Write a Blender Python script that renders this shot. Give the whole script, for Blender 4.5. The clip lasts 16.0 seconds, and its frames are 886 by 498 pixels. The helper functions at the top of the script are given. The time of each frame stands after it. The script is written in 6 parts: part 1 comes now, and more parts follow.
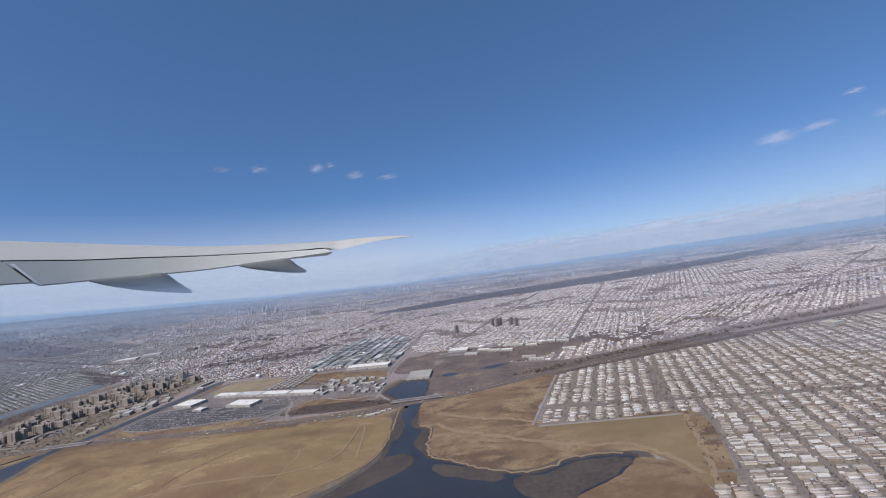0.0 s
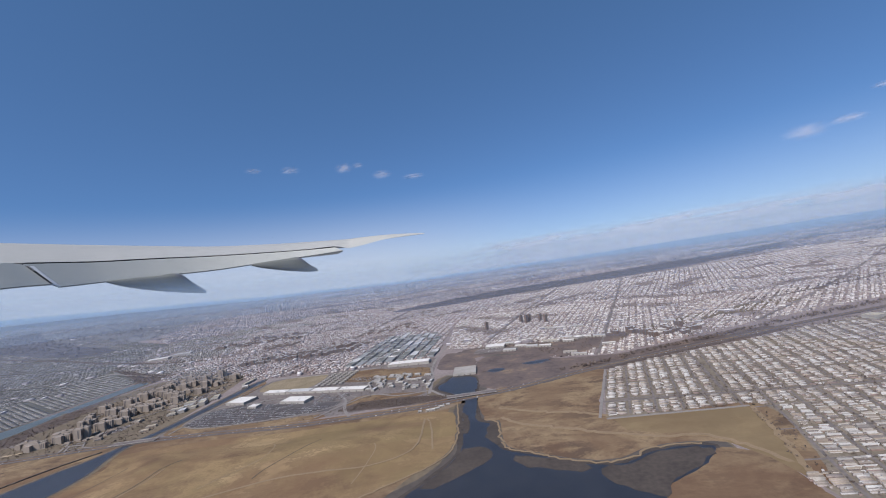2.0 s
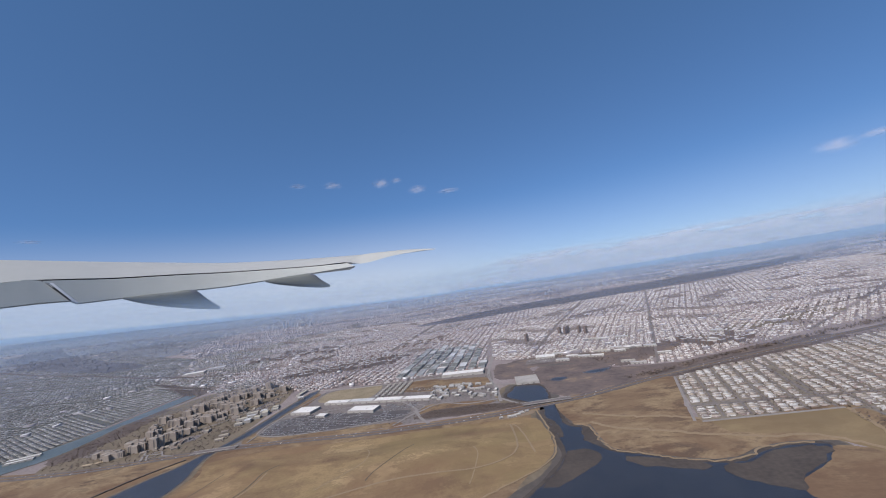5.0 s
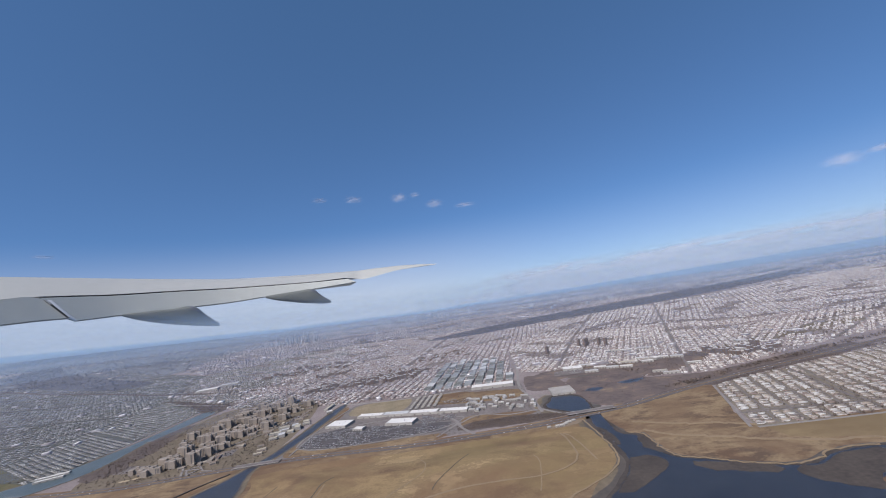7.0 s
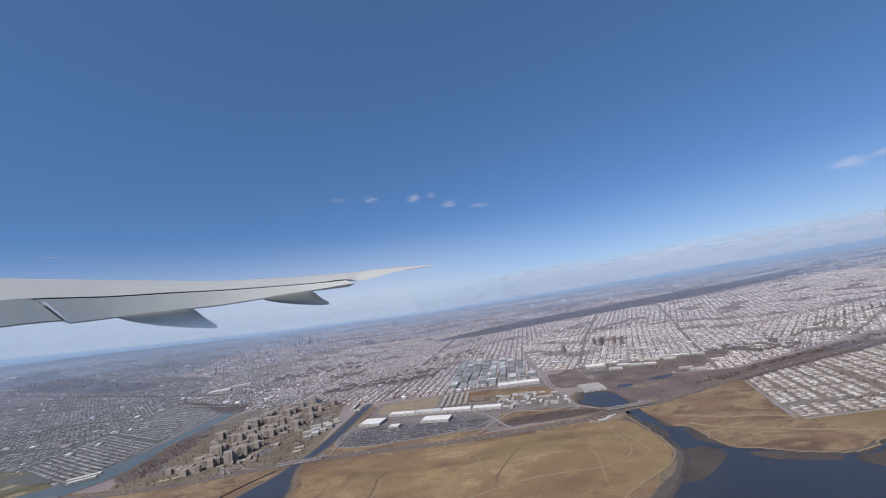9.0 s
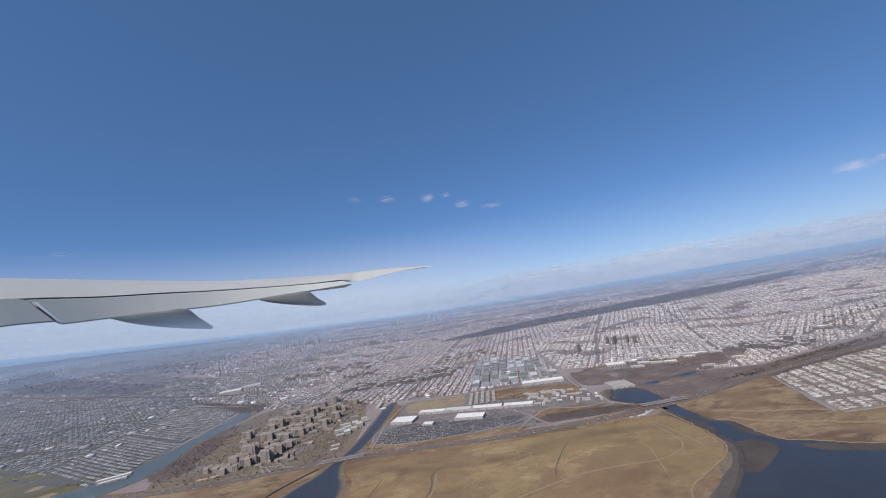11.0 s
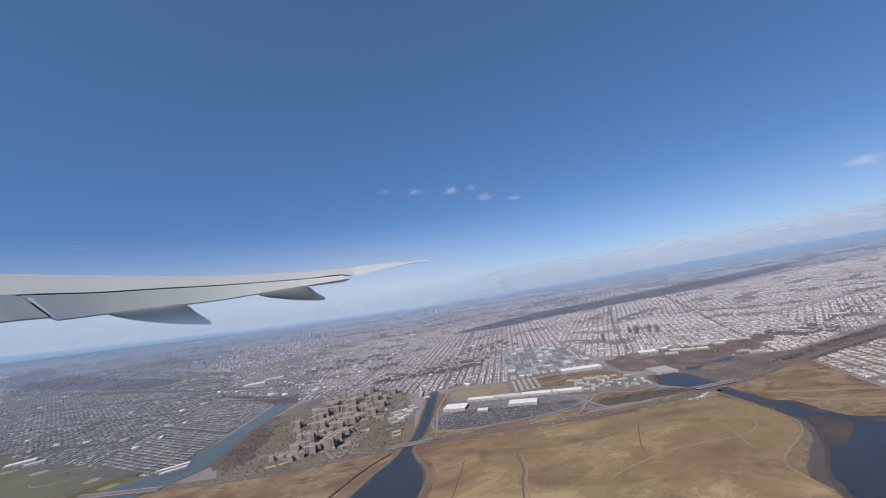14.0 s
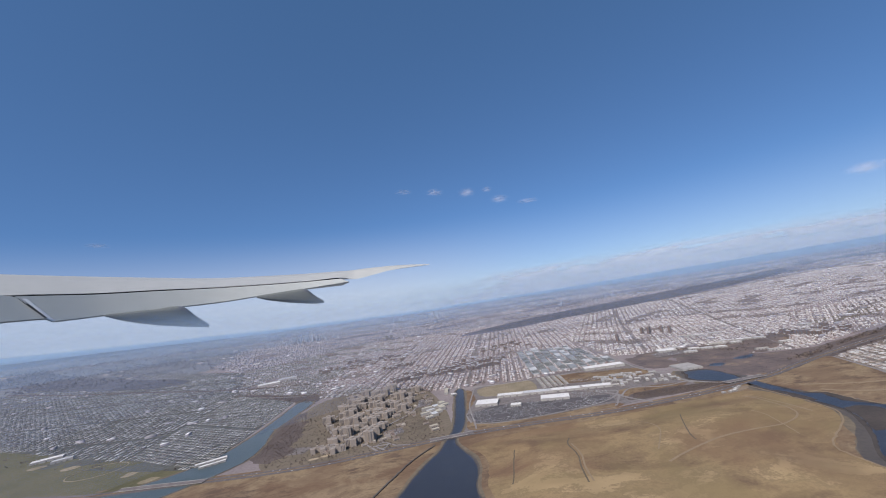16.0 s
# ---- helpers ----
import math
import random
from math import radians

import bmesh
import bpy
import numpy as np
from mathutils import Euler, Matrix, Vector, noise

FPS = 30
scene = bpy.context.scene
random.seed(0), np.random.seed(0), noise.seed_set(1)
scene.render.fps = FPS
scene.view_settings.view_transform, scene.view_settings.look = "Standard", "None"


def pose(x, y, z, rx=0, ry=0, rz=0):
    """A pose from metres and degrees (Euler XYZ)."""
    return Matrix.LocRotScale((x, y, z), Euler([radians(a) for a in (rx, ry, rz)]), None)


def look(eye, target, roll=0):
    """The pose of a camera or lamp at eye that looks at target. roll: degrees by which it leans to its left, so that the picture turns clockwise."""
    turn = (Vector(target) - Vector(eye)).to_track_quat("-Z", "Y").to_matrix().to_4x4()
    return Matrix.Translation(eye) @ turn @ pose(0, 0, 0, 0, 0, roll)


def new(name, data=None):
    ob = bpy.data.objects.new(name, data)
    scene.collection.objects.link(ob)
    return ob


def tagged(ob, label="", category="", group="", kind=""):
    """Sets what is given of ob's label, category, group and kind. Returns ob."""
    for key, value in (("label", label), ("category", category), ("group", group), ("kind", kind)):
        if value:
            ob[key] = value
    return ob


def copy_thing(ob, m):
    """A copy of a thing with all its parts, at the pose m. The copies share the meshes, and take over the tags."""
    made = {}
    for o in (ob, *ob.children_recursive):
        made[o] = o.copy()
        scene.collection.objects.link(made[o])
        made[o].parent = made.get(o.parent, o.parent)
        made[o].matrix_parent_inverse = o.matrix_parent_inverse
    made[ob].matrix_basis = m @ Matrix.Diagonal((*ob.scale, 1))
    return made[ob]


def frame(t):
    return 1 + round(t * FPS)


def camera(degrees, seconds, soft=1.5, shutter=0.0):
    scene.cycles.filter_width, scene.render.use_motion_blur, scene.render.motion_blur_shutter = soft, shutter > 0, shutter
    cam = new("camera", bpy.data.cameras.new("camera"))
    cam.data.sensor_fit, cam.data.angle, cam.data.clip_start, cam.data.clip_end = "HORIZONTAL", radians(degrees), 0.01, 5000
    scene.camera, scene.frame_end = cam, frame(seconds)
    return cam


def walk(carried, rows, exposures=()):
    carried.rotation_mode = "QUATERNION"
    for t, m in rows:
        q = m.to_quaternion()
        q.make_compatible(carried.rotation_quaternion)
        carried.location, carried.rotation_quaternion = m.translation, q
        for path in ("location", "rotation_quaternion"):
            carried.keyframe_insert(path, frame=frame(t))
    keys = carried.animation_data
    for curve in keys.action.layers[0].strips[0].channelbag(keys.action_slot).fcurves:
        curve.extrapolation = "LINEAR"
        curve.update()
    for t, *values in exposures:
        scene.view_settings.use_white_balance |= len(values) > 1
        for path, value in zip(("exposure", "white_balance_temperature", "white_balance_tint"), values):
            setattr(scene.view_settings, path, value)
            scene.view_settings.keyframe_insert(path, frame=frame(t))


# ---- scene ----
# All lengths are about 0.4 of the true ones, so that the whole city lies within the lens's range.
cam = camera(98.0, 16.0, soft=1.0)
# seconds, place, heading (to the left of +y), pitch and roll
FLIGHT = [
    (0, 0.0, 0.0, 166.5, 1.15, 3.46, -7.20),
    (0.5, -16.4, -3.3, 170.2, 1.37, 3.21, -7.50),
    (1, -32.9, -6.8, 173.2, 1.53, 3.13, -7.81),
    (1.5, -49.5, -10.3, 175.4, 1.65, 3.04, -7.85),
    (2, -66.2, -13.9, 177.1, 1.77, 3.09, -7.88),
    (2.5, -83.0, -17.6, 178.4, 1.86, 3.07, -7.91),
    (3, -99.9, -21.1, 179.2, 1.99, 3.19, -7.96),
    (3.5, -116.8, -24.6, 179.9, 1.97, 3.50, -8.15),
    (4, -133.9, -28.0, 180.3, 2.06, 3.95, -7.97),
    (6.5, -219.9, -42.4, 181.8, 1.00, 7.62, -8.76),
    (7, -237.3, -44.7, 182.4, 0.60, 7.73, -8.54),
    (7.5, -254.7, -46.7, 183.0, 0.29, 7.74, -8.42),
    (8, -272.2, -48.5, 183.8, 0.01, 7.62, -8.55),
    (8.5, -289.7, -50.1, 184.8, -0.24, 7.74, -8.63),
    (9, -307.3, -51.6, 186.0, -0.59, 7.86, -8.63),
    (11.5, -395.9, -56.4, 193.1, -2.41, 7.79, -8.67),
    (12, -413.9, -57.1, 194.5, -2.86, 7.64, -8.78),
    (12.5, -431.8, -57.9, 195.9, -3.05, 7.18, -8.80),
    (13, -449.9, -58.7, 197.0, -3.09, 7.02, -8.84),
    (13.5, -468.0, -59.7, 197.8, -3.34, 6.92, -8.91),
    (14, -486.2, -60.8, 198.3, -3.49, 6.84, -8.92),
    (14.5, -504.5, -62.2, 198.2, -3.79, 6.95, -9.01),
    (15, -522.9, -63.9, 197.6, -3.93, 6.99, -8.76),
    (15.5, -541.4, -66.0, 196.3, -4.37, 7.32, -8.77),
    (16, -560.0, -68.5, 194.1, -4.71, 7.44, -8.63),
]


def heading(x, y, z, yaw, pitch, roll):
    a, b = radians(yaw), radians(pitch)
    ahead = Vector((-math.sin(a) * math.cos(b), math.cos(a) * math.cos(b), math.sin(b)))
    eye = Vector((x, y, z))
    return look(eye, eye + ahead, roll)


walk(cam, [(t, heading(*row)) for t, *row in FLIGHT], exposures=((0.0, 0.12, 6500, 13), (16.0, 0.12, 6500, 13)))

# ---- light ----
SUN_WAY = Vector((-0.4, -0.56, 0.72)).normalized()  # towards the sun
world = bpy.data.worlds.new("sky")
scene.world = world
world.use_nodes = True
wn = world.node_tree.nodes
sky = wn.new("ShaderNodeTexSky")
sky.sky_type = "NISHITA"
sky.sun_disc = False
sky.sun_elevation = math.asin(SUN_WAY.z)
sky.sun_rotation = math.atan2(SUN_WAY.x, SUN_WAY.y)
sky.altitude, sky.air_density, sky.dust_density, sky.ozone_density = 2500, 1.0, 0.1, 4.0
wn["Background"].inputs["Strength"].default_value = 0.1
tint, veil = wn.new("ShaderNodeMix"), wn.new("ShaderNodeMix")  # thin bluish haze through the whole sky
for mixer, kind in ((tint, "MULTIPLY"), (veil, "ADD")):
    mixer.data_type, mixer.blend_type = "RGBA", kind
    mixer.inputs[0].default_value = 1.0
tint.inputs[7].default_value = (0.46, 0.57, 0.69, 1)
veil.inputs[7].default_value = (0.28, 0.7, 1.37, 1)
world.node_tree.links.new(sky.outputs[0], tint.inputs[6])
world.node_tree.links.new(tint.outputs[2], veil.inputs[6])
world.node_tree.links.new(veil.outputs[2], wn["Background"].inputs["Color"])
sun = new("sun", bpy.data.lights.new("sun", "SUN"))
sun.data.energy, sun.data.angle, sun.data.color = 4.65, radians(0.5), (1.0, 0.945, 0.885)
sun.rotation_euler = SUN_WAY.to_track_quat("Z", "Y").to_euler()


# ---- materials ----
def shade(name, colours, scale=0.05, fine=0.8, rough=0.9, bump=0.0, metal=0.0, spec=0.3, mix=0.5):
    """Two scales of noise mixed, through a ramp of colours."""
    m = bpy.data.materials.new(name)
    m.use_nodes = True
    n, l = m.node_tree.nodes, m.node_tree.links
    b = n["Principled BSDF"]
    co = n.new("ShaderNodeTexCoord")
    big, small = n.new("ShaderNodeTexNoise"), n.new("ShaderNodeTexNoise")
    big.inputs["Scale"].default_value, big.inputs["Detail"].default_value = scale, 6
    small.inputs["Scale"].default_value, small.inputs["Detail"].default_value = fine, 4
    both = n.new("ShaderNodeMix")
    both.inputs[0].default_value = mix
    for t in (big, small):
        l.new(co.outputs["Object"], t.inputs["Vector"])
    l.new(big.outputs[0], both.inputs[2])
    l.new(small.outputs[0], both.inputs[3])
    r = n.new("ShaderNodeValToRGB")
    e = r.color_ramp.elements
    k = len(colours)
    while len(e) < k:
        e.new(0.5)
    for i, c in enumerate(colours):
        e[i].position = 0.33 + 0.34 * i / max(k - 1, 1)
        e[i].color = (*c, 1)
    l.new(both.outputs[0], r.inputs[0])
    l.new(r.outputs[0], b.inputs["Base Color"])
    b.inputs["Roughness"].default_value = rough
    b.inputs["Metallic"].default_value = metal
    b.inputs["Specular IOR Level"].default_value = spec
    if bump:
        h = n.new("ShaderNodeBump")
        h.inputs["Strength"].default_value, h.inputs["Distance"].default_value = bump, 0.6
        l.new(small.outputs[0], h.inputs["Height"])
        l.new(h.outputs[0], b.inputs["Normal"])
    return m


def varied(name, colours, rough=0.8, island=True, grain=1.2):
    """One colour out of a ramp for each house or piece, with a little grain."""
    m = bpy.data.materials.new(name)
    m.use_nodes = True
    n, l = m.node_tree.nodes, m.node_tree.links
    b = n["Principled BSDF"]
    if island:
        pick = n.new("ShaderNodeNewGeometry").outputs["Random Per Island"]
    else:
        pick = n.new("ShaderNodeObjectInfo").outputs["Random"]
    r = n.new("ShaderNodeValToRGB")
    r.color_ramp.interpolation = "CONSTANT"
    e = r.color_ramp.elements
    while len(e) < len(colours):
        e.new(0.5)
    for i, c in enumerate(colours):
        e[i].position = i / len(colours)
        e[i].color = (*c, 1)
    l.new(pick, r.inputs[0])
    co, no = n.new("ShaderNodeTexCoord"), n.new("ShaderNodeTexNoise")
    no.inputs["Scale"].default_value = grain
    l.new(co.outputs["Object"], no.inputs["Vector"])
    hs = n.new("ShaderNodeHueSaturation")
    mr = n.new("ShaderNodeMapRange")
    mr.inputs["To Min"].default_value, mr.inputs["To Max"].default_value = 0.7, 1.3
    l.new(no.outputs[0], mr.inputs["Value"])
    l.new(mr.outputs[0], hs.inputs["Value"])
    l.new(r.outputs[0], hs.inputs["Color"])
    l.new(hs.outputs[0], b.inputs["Base Color"])
    b.inputs["Roughness"].default_value = rough
    b.inputs["Specular IOR Level"].default_value = 0.25
    return m


M_CITY = shade("city_ground", [(0.15, 0.124, 0.122), (0.21, 0.177, 0.173), (0.275, 0.238, 0.23)], 0.012, 0.25)


def grassland(name, colours, tint, patch=0.009, other=(0.13, 0.08, 0.052)):
    """Winter grass at three scales: broad growth patches, drifting streaks and fine tufts, with a second tone in places."""
    m = bpy.data.materials.new(name)
    m.use_nodes = True
    n, l = m.node_tree.nodes, m.node_tree.links
    b = n["Principled BSDF"]
    co, mp = n.new("ShaderNodeTexCoord"), n.new("ShaderNodeMapping")
    mp.inputs["Rotation"].default_value, mp.inputs["Scale"].default_value = (0, 0, radians(-12)), (0.65, 1.15, 1.0)
    l.new(co.outputs["Object"], mp.inputs["Vector"])
    noises = []
    for scale, detail, bend, source in ((patch, 5, 1.2, mp), (patch * 4.0, 6, 0.6, mp), (0.35, 5, 0.0, co), (patch * 0.8, 4, 0.5, co), (patch * 0.55, 5, 0.9, mp)):
        t = n.new("ShaderNodeTexNoise")
        t.inputs["Scale"].default_value, t.inputs["Detail"].default_value, t.inputs["Distortion"].default_value = scale, detail, bend
        t.inputs["Roughness"].default_value = 0.6
        l.new(source.outputs["Object"] if source is co else source.outputs[0], t.inputs["Vector"])
        noises.append(t.outputs[0])
    a, c = n.new("ShaderNodeMix"), n.new("ShaderNodeMix")
    a.inputs[0].default_value, c.inputs[0].default_value = 0.35, 0.14
    l.new(noises[0], a.inputs[2])
    l.new(noises[1], a.inputs[3])
    l.new(a.outputs[0], c.inputs[2])
    l.new(noises[2], c.inputs[3])
    r = n.new("ShaderNodeValToRGB")
    e = r.color_ramp.elements
    while len(e) < len(colours):
        e.new(0.5)
    for i, colour in enumerate(colours):
        e[i].position, e[i].color = 0.42 + 0.16 * i / (len(colours) - 1), (*colour, 1)
    l.new(c.outputs[0], r.inputs[0])
    where, mix = n.new("ShaderNodeMapRange"), n.new("ShaderNodeMix")
    where.inputs["From Min"].default_value, where.inputs["From Max"].default_value, where.inputs["To Max"].default_value = 0.46, 0.6, 0.75
    mix.data_type = "RGBA"
    mix.inputs[7].default_value = (*tint, 1)
    l.new(noises[3], where.inputs["Value"])
    l.new(where.outputs[0], mix.inputs[0])
    l.new(r.outputs[0], mix.inputs[6])
    there, last = n.new("ShaderNodeMapRange"), n.new("ShaderNodeMix")
    there.inputs["From Min"].default_value, there.inputs["From Max"].default_value, there.inputs["To Max"].default_value = 0.48, 0.62, 0.7
    last.data_type = "RGBA"
    last.inputs[7].default_value = (*other, 1)
    l.new(noises[4], there.inputs["Value"])
    l.new(there.outputs[0], last.inputs[0])
    l.new(mix.outputs[2], last.inputs[6])
    l.new(last.outputs[2], b.inputs["Base Color"])
    h = n.new("ShaderNodeBump")
    h.inputs["Strength"].default_value, h.inputs["Distance"].default_value = 0.35, 0.6
    l.new(noises[2], h.inputs["Height"])
    l.new(h.outputs[0], b.inputs["Normal"])
    b.inputs["Roughness"].default_value, b.inputs["Specular IOR Level"].default_value = 0.95, 0.15
    return m


M_MOUND = grassland("mown_dry_grass", [(0.14, 0.095, 0.06), (0.18, 0.125, 0.074), (0.215, 0.152, 0.085), (0.265, 0.19, 0.103), (0.205, 0.148, 0.084), (0.32, 0.233, 0.13)], (0.195, 0.145, 0.076), other=(0.165, 0.103, 0.064))
M_GRASS = grassland("dry_marsh_grass", [(0.105, 0.074, 0.054), (0.16, 0.113, 0.074), (0.205, 0.148, 0.092), (0.255, 0.188, 0.116), (0.175, 0.128, 0.084)], (0.165, 0.112, 0.072), 0.02)
M_MEADOW = grassland("tan_mown_field", [(0.165, 0.12, 0.07), (0.19, 0.14, 0.082), (0.215, 0.16, 0.093)], (0.18, 0.135, 0.08), 0.02, (0.17, 0.122, 0.073))
M_GULLY = shade("dark_gully_grass", [(0.085, 0.07, 0.05), (0.12, 0.095, 0.065)], 0.05, 0.5)
M_LAWN = shade("winter_lawn", [(0.1, 0.082, 0.06), (0.14, 0.114, 0.083), (0.19, 0.155, 0.117)], 0.03, 0.3)
M_PARK = shade("green_winter_park", [(0.07, 0.068, 0.034), (0.094, 0.088, 0.046), (0.128, 0.108, 0.064)], 0.012, 0.2)
M_MUD = shade("tidal_mud", [(0.062, 0.054, 0.05), (0.088, 0.076, 0.066), (0.115, 0.098, 0.08)], 0.03, 0.2, rough=0.7)
M_SLOPE = shade("tan_tidal_slope", [(0.1, 0.082, 0.062), (0.14, 0.113, 0.08), (0.19, 0.152, 0.105)], 0.03, 0.2)
M_FLAT = shade("wet_mud_flat", [(0.048, 0.042, 0.04), (0.068, 0.058, 0.053), (0.09, 0.076, 0.066)], 0.04, 0.25, rough=0.9, spec=0.15)
# haze is painted into these two wood colours: bluer than the near woods
M_DIMWOOD = shade("haze_tinted_dim_woodland", [(0.05, 0.053, 0.068), (0.074, 0.076, 0.094), (0.1, 0.1, 0.118)], 0.012, 0.1)
M_FARWOOD = shade("haze_tinted_woodland", [(0.11, 0.112, 0.143), (0.133, 0.131, 0.165), (0.156, 0.15, 0.187)], 0.03, 0.2)
M_WOOD = shade("bare_woodland_floor", [(0.068, 0.054, 0.051), (0.098, 0.078, 0.072), (0.13, 0.103, 0.09)], 0.03, 0.4)
M_WET = shade("reed_wetland", [(0.075, 0.06, 0.06), (0.115, 0.092, 0.086), (0.14, 0.108, 0.098), (0.22, 0.165, 0.115)], 0.025, 0.12, mix=0.3)
# the blue-grey of distant haze is put into the land's colour
M_FARLAND = shade("haze_tinted_suburb", [(0.075, 0.088, 0.105), (0.115, 0.125, 0.142), (0.175, 0.18, 0.195)], 0.004, 0.03)
M_SAND = shade("pale_sand", [(0.26, 0.2, 0.135), (0.36, 0.29, 0.2), (0.42, 0.345, 0.25)], 0.05, 0.5)
M_FIELD = shade("bare_tan_field", [(0.15, 0.125, 0.08), (0.22, 0.18, 0.12), (0.29, 0.235, 0.16)], 0.03, 0.3)
M_ASPHALT = shade("asphalt", [(0.105, 0.0924, 0.0899), (0.157, 0.139, 0.134), (0.21, 0.187, 0.176)], 0.04, 0.25, mix=0.6)
M_LOT = shade("dark_parking_asphalt", [(0.062, 0.057, 0.06), (0.09, 0.083, 0.086), (0.12, 0.11, 0.112)], 0.04, 0.25, mix=0.6)
M_ROAD = shade("worn_highway_asphalt", [(0.1, 0.087, 0.086), (0.135, 0.118, 0.115)], 0.05, 0.6)
M_STREET = shade("pale_worn_street", [(0.19, 0.175, 0.168), (0.25, 0.232, 0.222)], 0.04, 0.4)
M_CONC = shade("concrete", [(0.25, 0.235, 0.22), (0.31, 0.295, 0.275), (0.36, 0.345, 0.325)], 0.08, 0.7)
M_TRACK = shade("faint_grass_track", [(0.2, 0.148, 0.092), (0.25, 0.187, 0.12)], 0.05, 0.5)
M_DIRT = shade("dirt_track", [(0.17, 0.128, 0.088), (0.23, 0.178, 0.132)], 0.05, 0.5)
M_WHITE = shade("white_membrane_roof", [(0.56, 0.55, 0.53), (0.68, 0.67, 0.65)], 0.05, 0.6)
M_GREYROOF = shade("grey_flat_roof", [(0.33, 0.341, 0.352), (0.462, 0.473, 0.484), (0.55, 0.55, 0.55)], 0.05, 0.5)
M_YARD = shade("brown_back_yards", [(0.125, 0.106, 0.082), (0.175, 0.15, 0.118), (0.235, 0.203, 0.16)], 0.05, 0.35)
M_BAYYARD = shade("dark_bayside_yards", [(0.048, 0.05, 0.044), (0.074, 0.076, 0.066), (0.105, 0.104, 0.09)], 0.03, 0.3)
M_TANROOF = shade("tan_gravel_roof", [(0.36, 0.33, 0.26), (0.46, 0.43, 0.35)], 0.05, 0.4)
M_BLUEROOF = shade("blue_grey_shed_roof", [(0.18, 0.195, 0.205), (0.25, 0.265, 0.275), (0.21, 0.225, 0.235)], 0.03, 0.4)
M_DARKSHED = shade("dark_shed_roof", [(0.12, 0.125, 0.12), (0.17, 0.175, 0.165)], 0.03, 0.4)
M_BRICK = shade("tan_brick", [(0.27, 0.232, 0.2), (0.35, 0.3, 0.255)], 0.1, 0.9)
M_TOWERROOF = shade("brown_grey_tower_roof", [(0.2, 0.178, 0.16), (0.28, 0.25, 0.222)], 0.1, 0.6)
M_BROWNBRICK = shade("brown_brick", [(0.128, 0.0943, 0.08), (0.187, 0.139, 0.12)], 0.1, 0.9)
M_GLASS = shade("dark_window_glass", [(0.09, 0.085, 0.085), (0.14, 0.13, 0.13)], 0.2, 0.9, rough=0.3, spec=0.5)
M_STEEL = shade("grey_painted_metal", [(0.3, 0.3, 0.31), (0.4, 0.4, 0.41)], 0.2, 1.0, rough=0.5)
M_TWIG = varied("bare_twigs", [(0.103, 0.0799, 0.0713), (0.135, 0.105, 0.0918), (0.167, 0.132, 0.113), (0.119, 0.0972, 0.0778)], 0.95)
# twigs of the far trees, blued by haze in the colour itself
M_FARTWIG = varied("haze_tinted_twigs", [(0.095, 0.1, 0.125), (0.125, 0.127, 0.155), (0.08, 0.084, 0.105)], 0.95)
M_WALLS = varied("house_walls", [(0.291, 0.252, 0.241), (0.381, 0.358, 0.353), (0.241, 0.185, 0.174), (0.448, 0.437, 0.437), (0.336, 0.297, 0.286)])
# far walls and roofs greyed towards lavender, haze put into the colour
M_FARWALL = varied("haze_tinted_far_walls", [(0.224, 0.213, 0.231), (0.291, 0.274, 0.292), (0.19, 0.179, 0.198)])
M_FARROOF = varied("haze_tinted_far_roofs", [(0.24, 0.23, 0.24), (0.18, 0.17, 0.178), (0.33, 0.32, 0.325), (0.2, 0.185, 0.19), (0.68, 0.665, 0.66), (0.15, 0.14, 0.148), (0.27, 0.24, 0.24), (0.22, 0.195, 0.195), (0.58, 0.56, 0.55)])
M_ROOFS = varied("house_roofs", [(0.55, 0.52, 0.485), (0.34, 0.3, 0.268), (0.59, 0.58, 0.57), (0.45, 0.41, 0.37), (0.28, 0.21, 0.175), (0.61, 0.6, 0.585),
                                 (0.4, 0.382, 0.372), (0.19, 0.172, 0.168), (0.57, 0.555, 0.53), (0.29, 0.268, 0.248), (0.22, 0.2, 0.188)])
M_ROWS = varied("flat_tar_roofs", [(0.42, 0.385, 0.385), (0.2, 0.165, 0.16), (0.55, 0.535, 0.535), (0.3, 0.25, 0.245), (0.15, 0.12, 0.116), (0.6, 0.585, 0.58), (0.27, 0.19, 0.168), (0.5, 0.445, 0.43), (0.17, 0.14, 0.135)])
M_BRICKROWS = varied("brick_quarter_roofs", [(0.33, 0.295, 0.29), (0.165, 0.133, 0.127), (0.41, 0.39, 0.385), (0.24, 0.193, 0.186), (0.12, 0.096, 0.092), (0.47, 0.45, 0.445), (0.22, 0.15, 0.13), (0.38, 0.325, 0.31), (0.15, 0.122, 0.116)])
M_BAYROOF = varied("bayside_roofs", [(0.24, 0.245, 0.24), (0.4, 0.41, 0.405), (0.15, 0.154, 0.153), (0.3, 0.298, 0.288), (0.66, 0.665, 0.655), (0.19, 0.18, 0.17), (0.115, 0.118, 0.117), (0.52, 0.515, 0.505)])
# haze over the far suburbs is mixed into these cool greys
M_LEFTROOF = varied("haze_tinted_distant_roofs", [(0.13, 0.135, 0.142), (0.17, 0.173, 0.18), (0.21, 0.212, 0.22), (0.15, 0.148, 0.152), (0.42, 0.42, 0.43), (0.12, 0.122, 0.13)])
M_LEFTWALL = varied("haze_tinted_distant_walls", [(0.14, 0.145, 0.165), (0.17, 0.175, 0.19)])
M_BAYWALL = varied("bayside_walls", [(0.17, 0.162, 0.15), (0.22, 0.215, 0.21), (0.15, 0.132, 0.122)])
